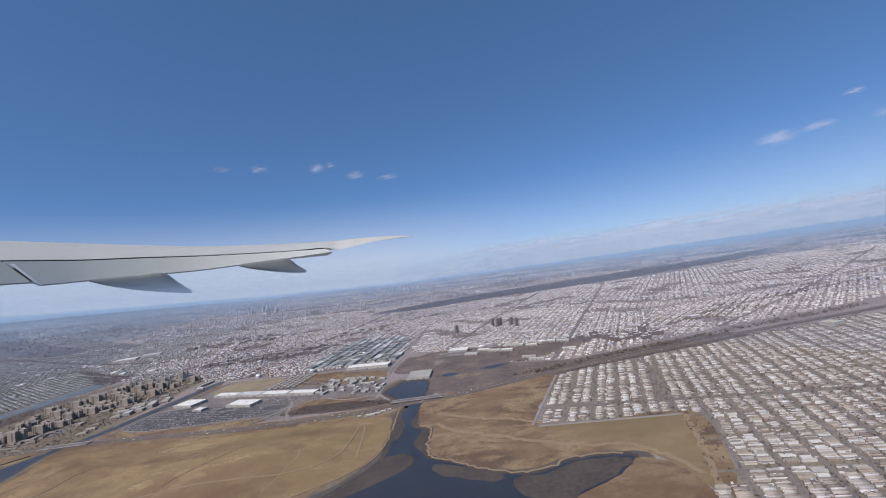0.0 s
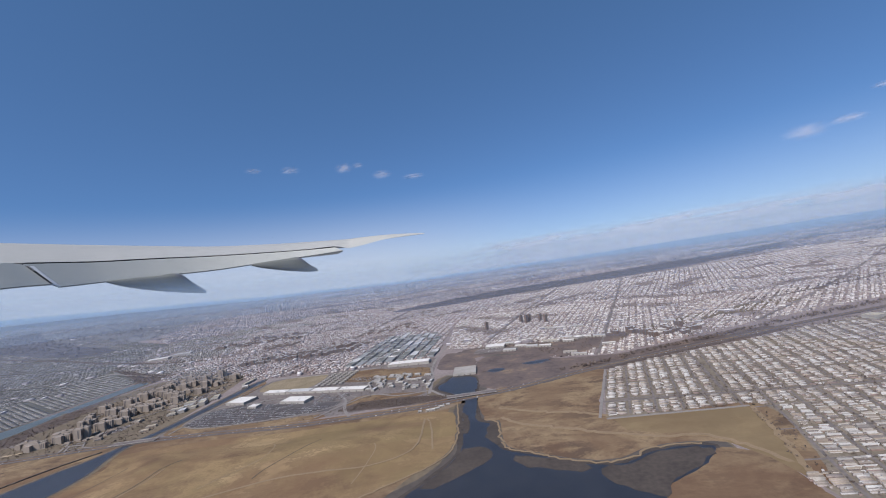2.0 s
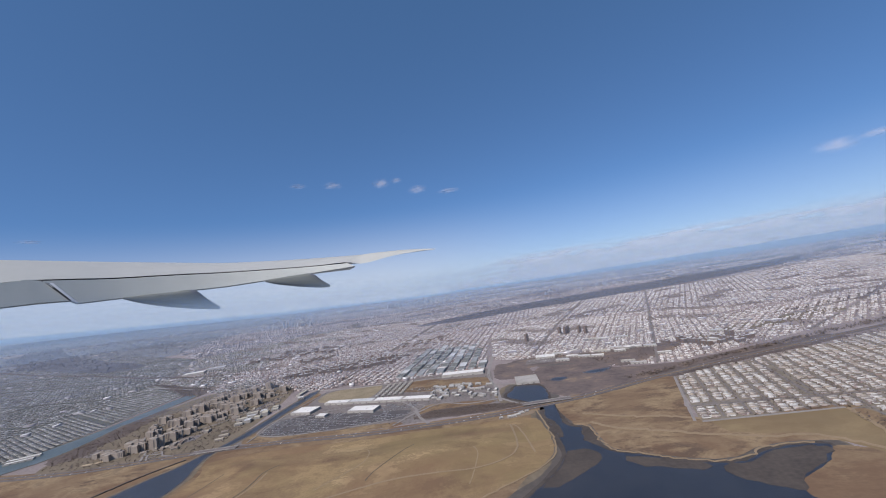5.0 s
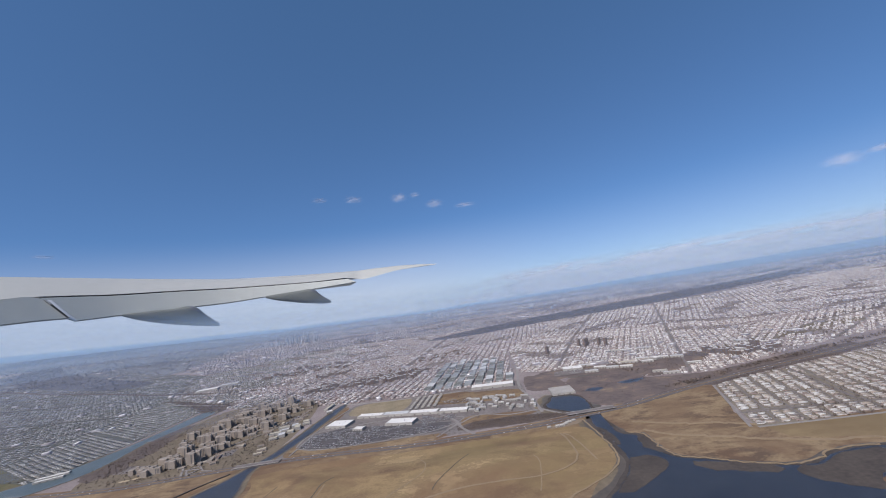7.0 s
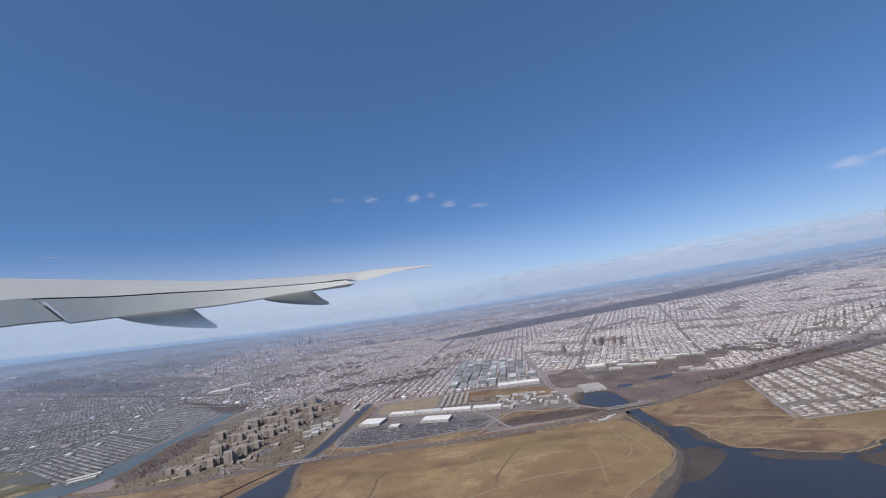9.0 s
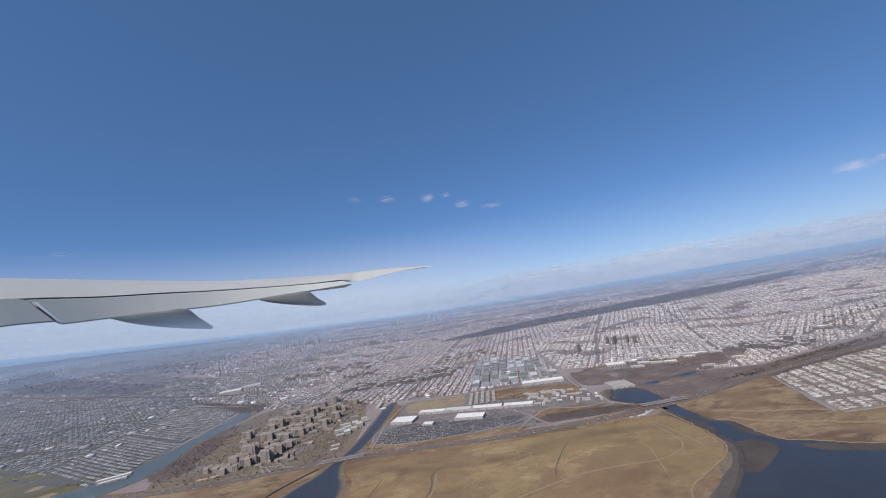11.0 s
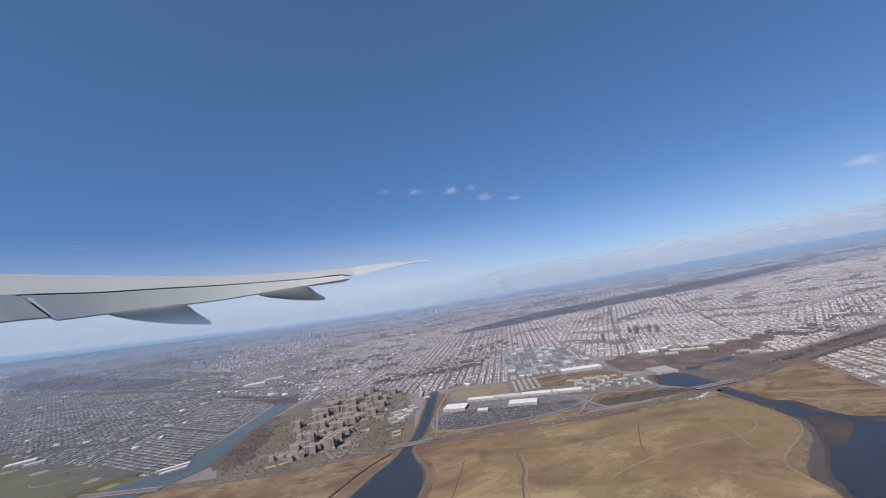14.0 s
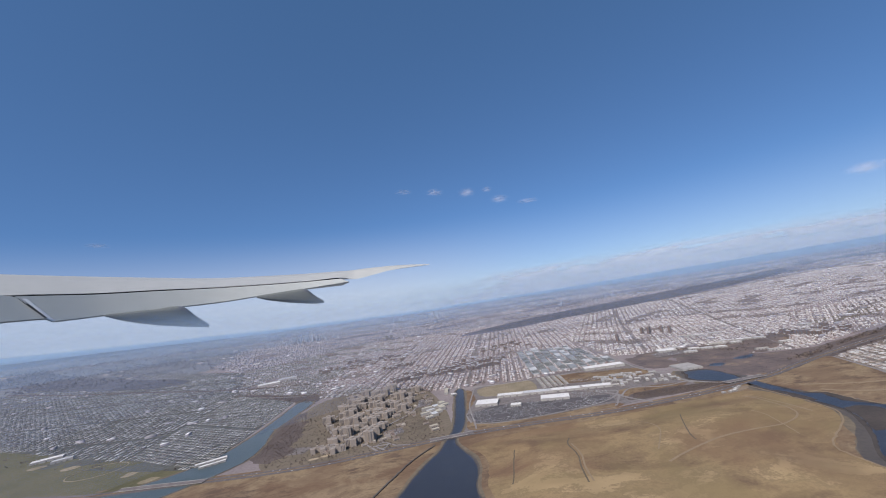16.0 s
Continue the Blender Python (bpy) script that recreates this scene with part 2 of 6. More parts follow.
M_BIGROOF = varied("large_flat_roofs", [(0.4, 0.4, 0.41), (0.68, 0.67, 0.66), (0.28, 0.27, 0.28), (0.74, 0.73, 0.72), (0.3, 0.27, 0.26), (0.56, 0.54, 0.5)])
M_CARS = varied("car_paint", [(0.32, 0.32, 0.33), (0.08, 0.08, 0.09), (0.2, 0.2, 0.22), (0.44, 0.44, 0.44), (0.16, 0.12, 0.12), (0.2, 0.21, 0.24)], 0.35)
M_HROOF = varied("single_house_roofs", [(0.274, 0.266, 0.255), (0.152, 0.138, 0.133), (0.38, 0.376, 0.365), (0.228, 0.205, 0.182), (0.129, 0.11, 0.0988), (0.319, 0.296, 0.266), (0.182, 0.171, 0.163), (0.403, 0.399, 0.388), (0.205, 0.182, 0.156), (0.266, 0.228, 0.186)], island=False)
M_LOWROOF = varied("beach_quarter_roofs", [(0.317, 0.308, 0.295), (0.176, 0.16, 0.154), (0.44, 0.436, 0.422), (0.264, 0.238, 0.211), (0.15, 0.128, 0.114), (0.37, 0.343, 0.308), (0.211, 0.198, 0.189), (0.466, 0.462, 0.449), (0.238, 0.211, 0.18), (0.308, 0.264, 0.216)])
M_HWALL = varied("single_house_walls", [(0.3, 0.25, 0.22), (0.46, 0.43, 0.4), (0.55, 0.54, 0.52), (0.26, 0.19, 0.165)], island=False)
# blue of the haze is painted into the far facades
M_FACADE = varied("haze_tinted_facades", [(0.213, 0.244, 0.3), (0.275, 0.299, 0.348), (0.362, 0.372, 0.408), (0.188, 0.22, 0.276)], island=False)


def water_material(name, tones):
    m = shade(name, tones, 0.008, 0.05, rough=0.3, spec=0.35)
    n, l = m.node_tree.nodes, m.node_tree.links
    co, w, h = n.new("ShaderNodeTexCoord"), n.new("ShaderNodeTexNoise"), n.new("ShaderNodeBump")
    w.inputs["Scale"].default_value, w.inputs["Detail"].default_value = 0.9, 3
    h.inputs["Strength"].default_value, h.inputs["Distance"].default_value = 0.35, 0.3
    l.new(co.outputs["Object"], w.inputs["Vector"])
    l.new(w.outputs[0], h.inputs["Height"])
    l.new(h.outputs[0], n["Principled BSDF"].inputs["Normal"])
    return m


M_WATER = water_material("dark_bay_water", [(0.024, 0.027, 0.035), (0.038, 0.04, 0.047)])
# same water as the bay; brighter reflected sky is put into its colour
M_CREEK = water_material("creek_water_sky_tint", [(0.06, 0.085, 0.09), (0.075, 0.095, 0.1)])


# ---- mesh helpers ----
def mesh_object(name, verts, faces, mats, parent=None, label="", index=None, smooth=False):
    me = bpy.data.meshes.new(name)
    me.from_pydata([tuple(v) for v in verts], [], [tuple(f) for f in faces])
    for m in mats if isinstance(mats, (list, tuple)) else [mats]:
        me.materials.append(m)
    if index is not None:
        me.polygons.foreach_set("material_index", index)
    if smooth:
        me.polygons.foreach_set("use_smooth", [True] * len(me.polygons))
    me.update()
    ob = new(name, me)
    if parent:
        ob.parent = parent
    if label:
        tagged(ob, label)
    return ob


def part(name, bm, material, parent, label=""):
    me = bpy.data.meshes.new(name)
    bmesh.ops.recalc_face_normals(bm, faces=bm.faces)
    bm.to_mesh(me)
    bm.free()
    me.materials.append(material)
    ob = new(name, me)
    ob.parent = parent
    if label:
        tagged(ob, label)
    return ob


def block(x0, x1, y0, y1, z0, z1, bm=None, bevel=0.0):
    bm = bm or bmesh.new()
    made = bmesh.ops.create_cube(bm, size=1, matrix=Matrix.LocRotScale(((x0 + x1) / 2, (y0 + y1) / 2, (z0 + z1) / 2), None, (x1 - x0, y1 - y0, z1 - z0)))
    if bevel:
        edges = {e for v in made["verts"] for e in v.link_edges}
        bmesh.ops.bevel(bm, geom=list(edges), offset=bevel, segments=1, affect="EDGES")
    return bm


def spline(pts, step=6.0, closed=False, rough=0.0, seed=1):
    """A smooth line through the points, with a little natural unevenness."""
    p = np.array(pts, float)
    n = len(p)
    rng = np.random.default_rng(seed)
    out = []
    for i in range(n if closed else n - 1):
        if closed:
            a, b, c, d = p[i - 1], p[i], p[(i + 1) % n], p[(i + 2) % n]
        else:
            a, b, c, d = p[max(i - 1, 0)], p[i], p[i + 1], p[min(i + 2, n - 1)]
        k = max(2, int(np.linalg.norm(c - b) / step))
        for t in np.arange(k) / k:
            q = 0.5 * (2 * b + (c - a) * t + (2 * a - 5 * b + 4 * c - d) * t * t + (3 * b - a - 3 * c + d) * t ** 3)
            out.append(q + rng.normal(0, rough, p.shape[1]))
    if not closed:
        out.append(p[-1])
    return np.array(out)


def inside(poly, x, y):
    """Which of the points lie in the polygon."""
    p = np.asarray(poly, float)
    hit = np.zeros(np.shape(x), bool)
    j = len(p) - 1
    for i in range(len(p)):
        (xi, yi), (xj, yj) = p[i], p[j]
        cross = ((yi > y) != (yj > y)) & (x < (xj - xi) * (y - yi) / (yj - yi + 1e-12) + xi)
        hit ^= cross
        j = i
    return hit


def sheet(name, outline, z, material, label, category, kind="structure", rough=0.0, step=6.0, smooth=True, seed=1):
    o = spline(outline, step, True, rough, seed) if smooth else np.array(outline, float)
    n = len(o)
    verts = [(x, y, z) for x, y in o] + [(x, y, z - 1.0) for x, y in o]
    faces = [tuple(range(n))] + [(i, n + i, n + (i + 1) % n, (i + 1) % n) for i in range(n)]
    area = np.sum(o[:, 0] * np.roll(o[:, 1], -1) - o[:, 1] * np.roll(o[:, 0], -1))
    if area < 0:
        faces = [tuple(reversed(f)) for f in faces]
    ob = mesh_object(name, verts, faces, material)
    if np.hypot(o[:, 0] + 280, o[:, 1] + 30).max() > 950:
        drape(ob.data)
    return tagged(ob, label, category, kind=kind)


def drape(me, cell=110.0):
    """Cuts a flat sheet into cells and lays it on the rising land."""
    bm = bmesh.new()
    bm.from_mesh(me)
    bmesh.ops.triangulate(bm, faces=bm.faces)
    for axis in (0, 1):
        span = [v.co[axis] for v in bm.verts]
        normal = (1, 0, 0) if axis == 0 else (0, 1, 0)
        for k in range(math.ceil(min(span) / cell), math.floor(max(span) / cell) + 1):
            bmesh.ops.bisect_plane(bm, geom=bm.verts[:] + bm.edges[:] + bm.faces[:], plane_co=[c * k * cell for c in normal], plane_no=normal)
    for v in bm.verts:
        up = float(relief(v.co.x, v.co.y))
        v.co.z += up + min(0.6, up * 0.2)
    bm.to_mesh(me)
    bm.free()


def strip(name, line, width, z, material, label="", category="", parent=None, thick=0.5, offset=0.0, kind="structure"):
    """A band of even width along a line."""
    p = np.asarray(line, float)
    d = np.gradient(p, axis=0)
    d /= np.linalg.norm(d, axis=1, keepdims=True) + 1e-9
    nrm = np.stack([-d[:, 1], d[:, 0]], 1)
    up = relief(p[:, 0], p[:, 1])
    zz = np.broadcast_to(np.asarray(z, float), (len(p),)) + up + np.minimum(0.8, up * 0.2)
    a, b = p + nrm * (offset + width / 2), p + nrm * (offset - width / 2)
    verts, faces = [], []
    for i in range(len(p)):
        verts += [(*a[i], zz[i]), (*b[i], zz[i]), (*a[i], zz[i] - thick), (*b[i], zz[i] - thick)]
        if i:
            k, j = 4 * i, 4 * i - 4
            faces += [(j, j + 1, k + 1, k), (j + 2, k + 2, k + 3, j + 3), (j, k, k + 2, j + 2), (j + 1, j + 3, k + 3, k + 1)]
    ob = mesh_object(name, verts, faces, material, parent)
    if label:
        tagged(ob, label, category, kind=kind if not parent else "")
    return ob


def houses(name, cx, cy, half_u, half_v, height, angle, mats, label, category, gable=False, base=0.0):
    """Many small buildings joined into one mesh: walls and roofs, gabled or flat with a parapet step."""
    n = len(cx)
    if gable:
        lx = np.array([-1, 1, 1, -1, -1, 1, 1, -1, -1, 1.0])
        ly = np.array([-1, -1, 1, 1, -1, -1, 1, 1, 0, 0.0])
        lz = np.array([0, 0, 0, 0, .62, .62, .62, .62, 1, 1])
        faces = [(0, 1, 5, 4), (2, 3, 7, 6), (1, 2, 6, 9, 5), (3, 0, 4, 8, 7), (4, 5, 9, 8), (6, 7, 8, 9)]
        slot = [0, 0, 0, 0, 1, 1]
    else:
        lx = np.array([-1, 1, 1, -1, -1, 1, 1, -1.0])
        ly = np.array([-1, -1, 1, 1, -1, -1, 1, 1.0])
        lz = np.array([0, 0, 0, 0, 1, 1, 1, 1.0])
        faces = [(0, 1, 5, 4), (1, 2, 6, 5), (2, 3, 7, 6), (3, 0, 4, 7), (4, 5, 6, 7)]
        slot = [0, 0, 0, 0, 1]
    k = len(lx)
    ca, sa = np.cos(angle)[:, None], np.sin(angle)[:, None]
    ux, vy = lx[None] * half_u[:, None], ly[None] * half_v[:, None]
    co = np.stack([cx[:, None] + ux * ca - vy * sa, cy[:, None] + ux * sa + vy * ca, (base + relief(cx, cy))[:, None] + lz[None] * height[:, None]], -1).reshape(-1, 3)
    size = np.array([len(f) for f in faces])
    flat = np.concatenate([np.array(f) for f in faces])
    loops = (flat[None] + k * np.arange(n)[:, None]).ravel()
    starts = np.concatenate([[0], np.cumsum(np.tile(size, n))[:-1]])
    me = bpy.data.meshes.new(name)
    me.vertices.add(len(co))
    me.vertices.foreach_set("co", co.ravel())
    me.loops.add(len(loops))
    me.loops.foreach_set("vertex_index", loops.astype(np.int32))
    me.polygons.add(n * len(faces))
    me.polygons.foreach_set("loop_start", starts.astype(np.int32))
    me.polygons.foreach_set("material_index", np.tile(slot, n).astype(np.int32))
    for m in mats:
        me.materials.append(m)
    me.update(calc_edges=True)
    return tagged(new(name, me), label, category, kind="stuff")


def bearing(x, y):
    """Degrees to the right of +y as seen from the middle of the plan."""
    return np.degrees(np.arctan2(np.asarray(x, float) + 280, np.asarray(y, float) + 30))


def skyline(x, y):
    """How high the hazy hills stand along the horizon."""
    return np.interp(bearing(x, y), [-180, -75, -52, -40, -25, -5, 16, 33, 50, 75, 180], [170, 275, 266, 224, 158, 116, 132, 162, 190, 195, 170])


def relief(x, y):
    """The land rises gently from the coastal plain towards the horizon."""
    far = np.hypot(np.asarray(x, float) + 280, np.asarray(y, float) + 30)
    sea = np.interp(bearing(x, y), [-180, -50, -10, 12, 35, 180], [52, 48, 26, 30, 74, 74])
    return (skyline(x, y) - sea) * np.clip((far - 950) / 3390, 0, 1) ** 1.15


# ---- plan ----
HIGHWAY = [(1500, 800), (1000, 745), (700, 705), (465, 672), (250, 620), (120, 582), (50, 558), (-20, 533), (-75, 521), (-150, 506), (-230, 500),
           (-320, 498), (-420, 508), (-500, 512), (-545, 511), (-600, 508), (-660, 502), (-730, 498), (-810, 503), (-920, 520), (-1100, 545), (-1500, 640)]
CREEK_A = [(-100, 630), (-66, 618), (-60, 580), (-66, 545), (-64, 522), (-68, 474), (-66, 441), (-50, 431), (-52, 396), (-50, 368), (-22, 347), (16, 322),
           (48, 316), (82, 330), (126, 326), (106, 302), (68, 281), (54, 262), (66, 240), (90, 180), (60, -300), (-900, -300), (-700, 100), (-480, 190),
           (-260, 190), (-200, 225), (-170, 272), (-138, 303), (-108, 335), (-90, 365), (-85, 400), (-85, 435), (-85, 478), (-81, 522), (-98, 545), (-122, 580), (-108, 610)]
CREEK_B = [(-507, 780), (-530, 570), (-548, 505), (-558, 470), (-575, 440), (-592, 405), (-610, 360), (-640, 300), (-700, 200), (-560, 200), (-530, 300), (-528, 355),
           (-520, 395), (-522, 430), (-532, 460), (-536, 500), (-515, 570), (-494, 776)]
CREEK_C = [(-872, 905), (-882, 800), (-888, 745), (-896, 690), (-904, 640), (-920, 600), (-960, 555), (-1080, 500), (-1300, 420), (-1150, 380), (-960, 460),
           (-888, 518), (-852, 570), (-850, 635), (-862, 712), (-850, 790), (-838, 890)]
MOUND = [(-110, 482), (-93, 440), (-98, 380), (-124, 345), (-160, 320), (-185, 292), (-200, 235), (-270, 205), (-480, 205), (-520, 260), (-512, 300), (-515, 355),
         (-506, 400), (-508, 435), (-518, 470), (-430, 484), (-320, 478), (-220, 482)]
MEADOW = [(-62, 520), (-58, 440), (-44, 434), (-44, 400), (-42, 370), (-20, 353), (16, 330), (48, 325), (82, 338), (134, 332), (160, 300), (165, 262), (215, 395), (68, 407),
          (128, 566), (40, 545), (-20, 525)]
WETLAND = [(-58, 612), (-70, 660), (-30, 745), (60, 720), (80, 668), (170, 645), (240, 660), (420, 705), (420, 685), (240, 632), (110, 590), (-20, 545), (-55, 565)]
WOODS_N = [(-398, 1737), (-151, 1908), (326, 2081), (1031, 2226), (1870, 2348), (1592, 2044), (801, 1880), (217, 1785), (-176, 1690)]
CREEK_HEAD = [(-1110, 1090), (-1000, 1045), (-925, 1000), (-845, 965), (-826, 905), (-838, 880), (-872, 895), (-892, 925), (-960, 985), (-1050, 1055)]
RAIL = [(-2150, 1560), (-1780, 1410), (-1500, 1320), (-1250, 1215), (-1002, 1135), (-820, 1100)]
FAR_WOODS = [[(-1440, 1470), (-1850, 1700), (-2300, 1980), (-2700, 2300), (-2560, 1900), (-1950, 1540), (-1520, 1380)], [(-2400, 1500), (-2900, 1900), (-3300, 2000), (-3000, 1500), (-2600, 1300)]]
for wx, wy, wl, wd, wa in ((-900, 2450, 260, 60, 0.1), (-350, 2300, 200, 50, 0.25), (250, 2450, 330, 60, 0.2), (900, 2700, 420, 80, 0.15), (1650, 2750, 300, 60, 0.1), (-200, 2950, 420, 70, 0.05),
                           (600, 3250, 500, 90, 0.05), (2300, 2350, 350, 60, -0.1), (1500, 3250, 420, 80, -0.15), (-900, 3300, 420, 80, -0.1), (2500, 2850, 320, 70, -0.3)):
    FAR_WOODS.append([(wx + wl * (1 + 0.15 * math.sin(5 * q + wx)) * math.cos(q) * math.cos(wa) - wd * (1 + 0.35 * math.sin(3 * q + wy)) * math.sin(q) * math.sin(wa),
                       wy + wl * (1 + 0.15 * math.sin(5 * q + wx)) * math.cos(q) * math.sin(wa) + wd * (1 + 0.35 * math.sin(3 * q + wy)) * math.sin(q) * math.cos(wa)) for q in np.arange(16) * math.pi / 8])
VACANT = [(60, 690), (100, 668), (150, 690), (215, 730), (262, 790), (200, 812), (120, 800), (40, 815), (-50, 830), (-100, 800), (-95, 700), (-40, 750)]
TOWER_PARK = [(-545, 520), (-560, 800), (-640, 900), (-790, 900), (-838, 800), (-850, 700), (-835, 600), (-800, 510), (-690, 495)]
SHOPS = [(-520, 525), (-500, 640), (-470, 770), (-350, 775), (-190, 790), (-135, 780), (-140, 600), (-150, 540), (-300, 515), (-420, 520)]
SOUTH_PARK = [(-890, 500), (-925, 560), (-1030, 636), (-1190, 706), (-1330, 770), (-1700, 920), (-2400, 1100), (-2600, 700), (-1200, 350)]
RIM = 4340.0

AVENUES = [[(-480, 800), (-425, 1100), (-300, 1700)], [(-700, 970), (-645, 1300), (-560, 1900)], [(-860, 1130), (-480, 1075), (-100, 1020), (330, 985)],
           [(-1000, 1480), (-420, 1400), (0, 1350), (900, 1330)], [(150, 660), (330, 1050), (700, 1850)], [(480, 740), (900, 1010), (1700, 1600)], [(-30, 860), (150, 1300), (420, 1880)],
           [(280, 730), (600, 905), (1500, 1100)], [(270, 610), (212, 440)], [(80, 448), (215, 430), (420, 400), (700, 340)]]
SITES = [(-1060, 1190, 50), (-1040, 1250, 45), (600, 645, 16), (186, 770, 12), (320, 765, 15), (-10, 815, 27), (103, 1058, 14), (147, 1026, 12), (153, 925, 18), (194, 916, 16), (128, 938, 16), (368, 837, 14), (121, 668, 14), (-748, 1990, 20)]


def grove(x, y, s, seed=0.0):
    """Where woods and open patches break up the houses: -1 to 1."""
    u, v = np.asarray(x, float) / s + seed, np.asarray(y, float) / s - seed
    return np.sin(u + 1.7 * np.sin(v * 0.77 + seed)) * np.sin(v * 1.2 + 1.3 * np.sin(u * 0.9 + 2 * seed)) + 0.3 * np.sin(2.7 * u - 1.9 * v) * np.sin(3.1 * v + u)


def beside(x, y, line):
    """Distance from the points to a line of segments."""
    best = np.full(np.shape(x), 1e9)
    for (x0, y0), (x1, y1) in zip(line, line[1:]):
        dx, dy = x1 - x0, y1 - y0
        k = np.clip(((x - x0) * dx + (y - y0) * dy) / (dx * dx + dy * dy), 0, 1)
        best = np.minimum(best, np.hypot(x - x0 - k * dx, y - y0 - k * dy))
    return best
CREEK_WOODS = [(-860, 720), (-850, 800), (-826, 800), (-806, 740), (-802, 690), (-790, 650), (-796, 610), (-782, 575), (-796, 548), (-822, 545), (-848, 580), (-848, 635)]


def buffer(outline, r, seed=3):
    """The outline moved outwards by about r."""
    o = spline(outline, 8.0, True)
    d = np.roll(o, -1, 0) - np.roll(o, 1, 0)
    d /= np.linalg.norm(d, axis=1, keepdims=True) + 1e-9
    area = np.sum(o[:, 0] * np.roll(o[:, 1], -1) - o[:, 1] * np.roll(o[:, 0], -1))
    nrm = np.stack([d[:, 1], -d[:, 0]], 1) * np.sign(area)
    rng = np.random.default_rng(seed)
    k = rng.uniform(0.3, 1.3, len(o))
    k = (k + np.roll(k, 1) + np.roll(k, 2) + np.roll(k, -1) + np.roll(k, -2)) / 5
    return o + nrm * (r * k)[:, None]


# ---- ground, water, roads ----
def setting():
    rings = np.concatenate([[0, 300, 600, 900], np.arange(950, 1400, 50), np.arange(1400, RIM - 60, 120), [RIM]])
    spokes = 180
    verts = [(-280 + r * math.cos(2 * math.pi * k / spokes), -30 + r * math.sin(2 * math.pi * k / spokes)) for r in rings[1:] for k in range(spokes)]
    verts = [(-280, -30, 0.0)] + [(x, y, float(relief(x, y))) for x, y in verts]
    faces = [(0, 1 + k, 1 + (k + 1) % spokes) for k in range(spokes)]
    for i in range(len(rings) - 2):
        a, b = 1 + i * spokes, 1 + (i + 1) * spokes
        faces += [(a + k, b + k, b + (k + 1) % spokes, a + (k + 1) % spokes) for k in range(spokes)]
    tagged(mesh_object("ground", verts, faces, M_CITY, smooth=True), "grey-brown built-up ground reaching the horizon", "ground", kind="structure")
    sheet("marsh", MEADOW, 0.10, M_GRASS, "tawny dry marsh grass beside the creek", "marsh", rough=0.6)
    sheet("marsh", [(54, 262), (68, 283), (106, 303), (126, 322), (160, 300), (152, 262), (150, 60), (110, -80), (60, -80), (88, 180), (66, 240)], 0.11, M_GRASS,
          "tawny marsh islet at the bay's edge", "marsh", rough=0.6)
    sheet("marsh", [(-545, 505), (-600, 500), (-730, 490), (-850, 497), (-900, 505), (-1000, 480), (-1150, 390), (-1000, 250), (-900, 180), (-650, 180), (-606, 380), (-585, 440), (-560, 478)], 0.11, M_GRASS,
          "brown dry grass between highway and basin", "marsh", rough=0.6)
    sheet("shore_base", [(-575, 515), (-300, 492), (-60, 512), (-62, 430), (-90, 330), (-180, 190), (-520, 180), (-640, 200), (-600, 420)], 0.02, M_GRASS, "brown rough grass along the shore", "ground", smooth=False)
    sheet("landfill_base", MOUND, 0.12, M_MOUND, "brown dry grass slope above the shore", "ground", rough=0.6)
    sheet("suburb_ground", HOWARD, 0.03, M_YARD, "dark brown yards and streets between the houses", "ground", smooth=False)
    sheet("suburb_ground", CANARSIE, 0.03, M_BAYYARD, "dark streets and yards between attached houses", "ground", smooth=False)
    sheet("wetland", WETLAND, 0.08, M_WET, "dark reddish-brown reed wetland beside the highway", "marsh", rough=1.0)
    sheet("parkland", TOWER_PARK, 0.06, M_LAWN, "dull winter lawns among the apartment towers", "ground")
    sheet("shopping_ground", SHOPS, 0.06, M_ASPHALT, "grey asphalt of the shopping centre", "pavement")
    sheet("south_park", SOUTH_PARK, 0.07, M_PARK, "yellow-green winter park by the water", "ground", rough=1.0)
    sheet("verge", np.concatenate([spline(HIGHWAY[4:-1], 20) + (0, 14), (spline(HIGHWAY[4:-1], 20) - (0, 16))[::-1]]), 0.05, M_GRASS,
          "dry grass verge along the highway", "ground", smooth=False)
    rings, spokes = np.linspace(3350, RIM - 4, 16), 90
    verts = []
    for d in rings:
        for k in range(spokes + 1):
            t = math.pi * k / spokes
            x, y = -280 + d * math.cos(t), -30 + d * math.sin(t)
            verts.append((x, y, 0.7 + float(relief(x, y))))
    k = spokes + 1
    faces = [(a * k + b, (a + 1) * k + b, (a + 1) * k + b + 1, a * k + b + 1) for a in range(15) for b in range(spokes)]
    tagged(mesh_object("far_land", verts, faces, M_FARLAND, smooth=True), "haze-tinted blue-grey land rising to the horizon", "ground", kind="structure")
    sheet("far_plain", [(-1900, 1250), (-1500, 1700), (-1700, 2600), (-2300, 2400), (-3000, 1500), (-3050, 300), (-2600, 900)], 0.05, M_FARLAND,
          "dark haze-tinted wooded suburbs towards the horizon", "ground", rough=8, step=60)
    sheet("vacant_land", VACANT, 0.07, M_WET, "brown vacant land between stores and wetland", "ground", rough=2)
    sheet("vacant_land", [(-126, 692), (-64, 686), (-60, 760), (-84, 800), (-116, 804)], 0.125, M_WET, "brown vacant field beside the avenue", "ground", rough=1.5)
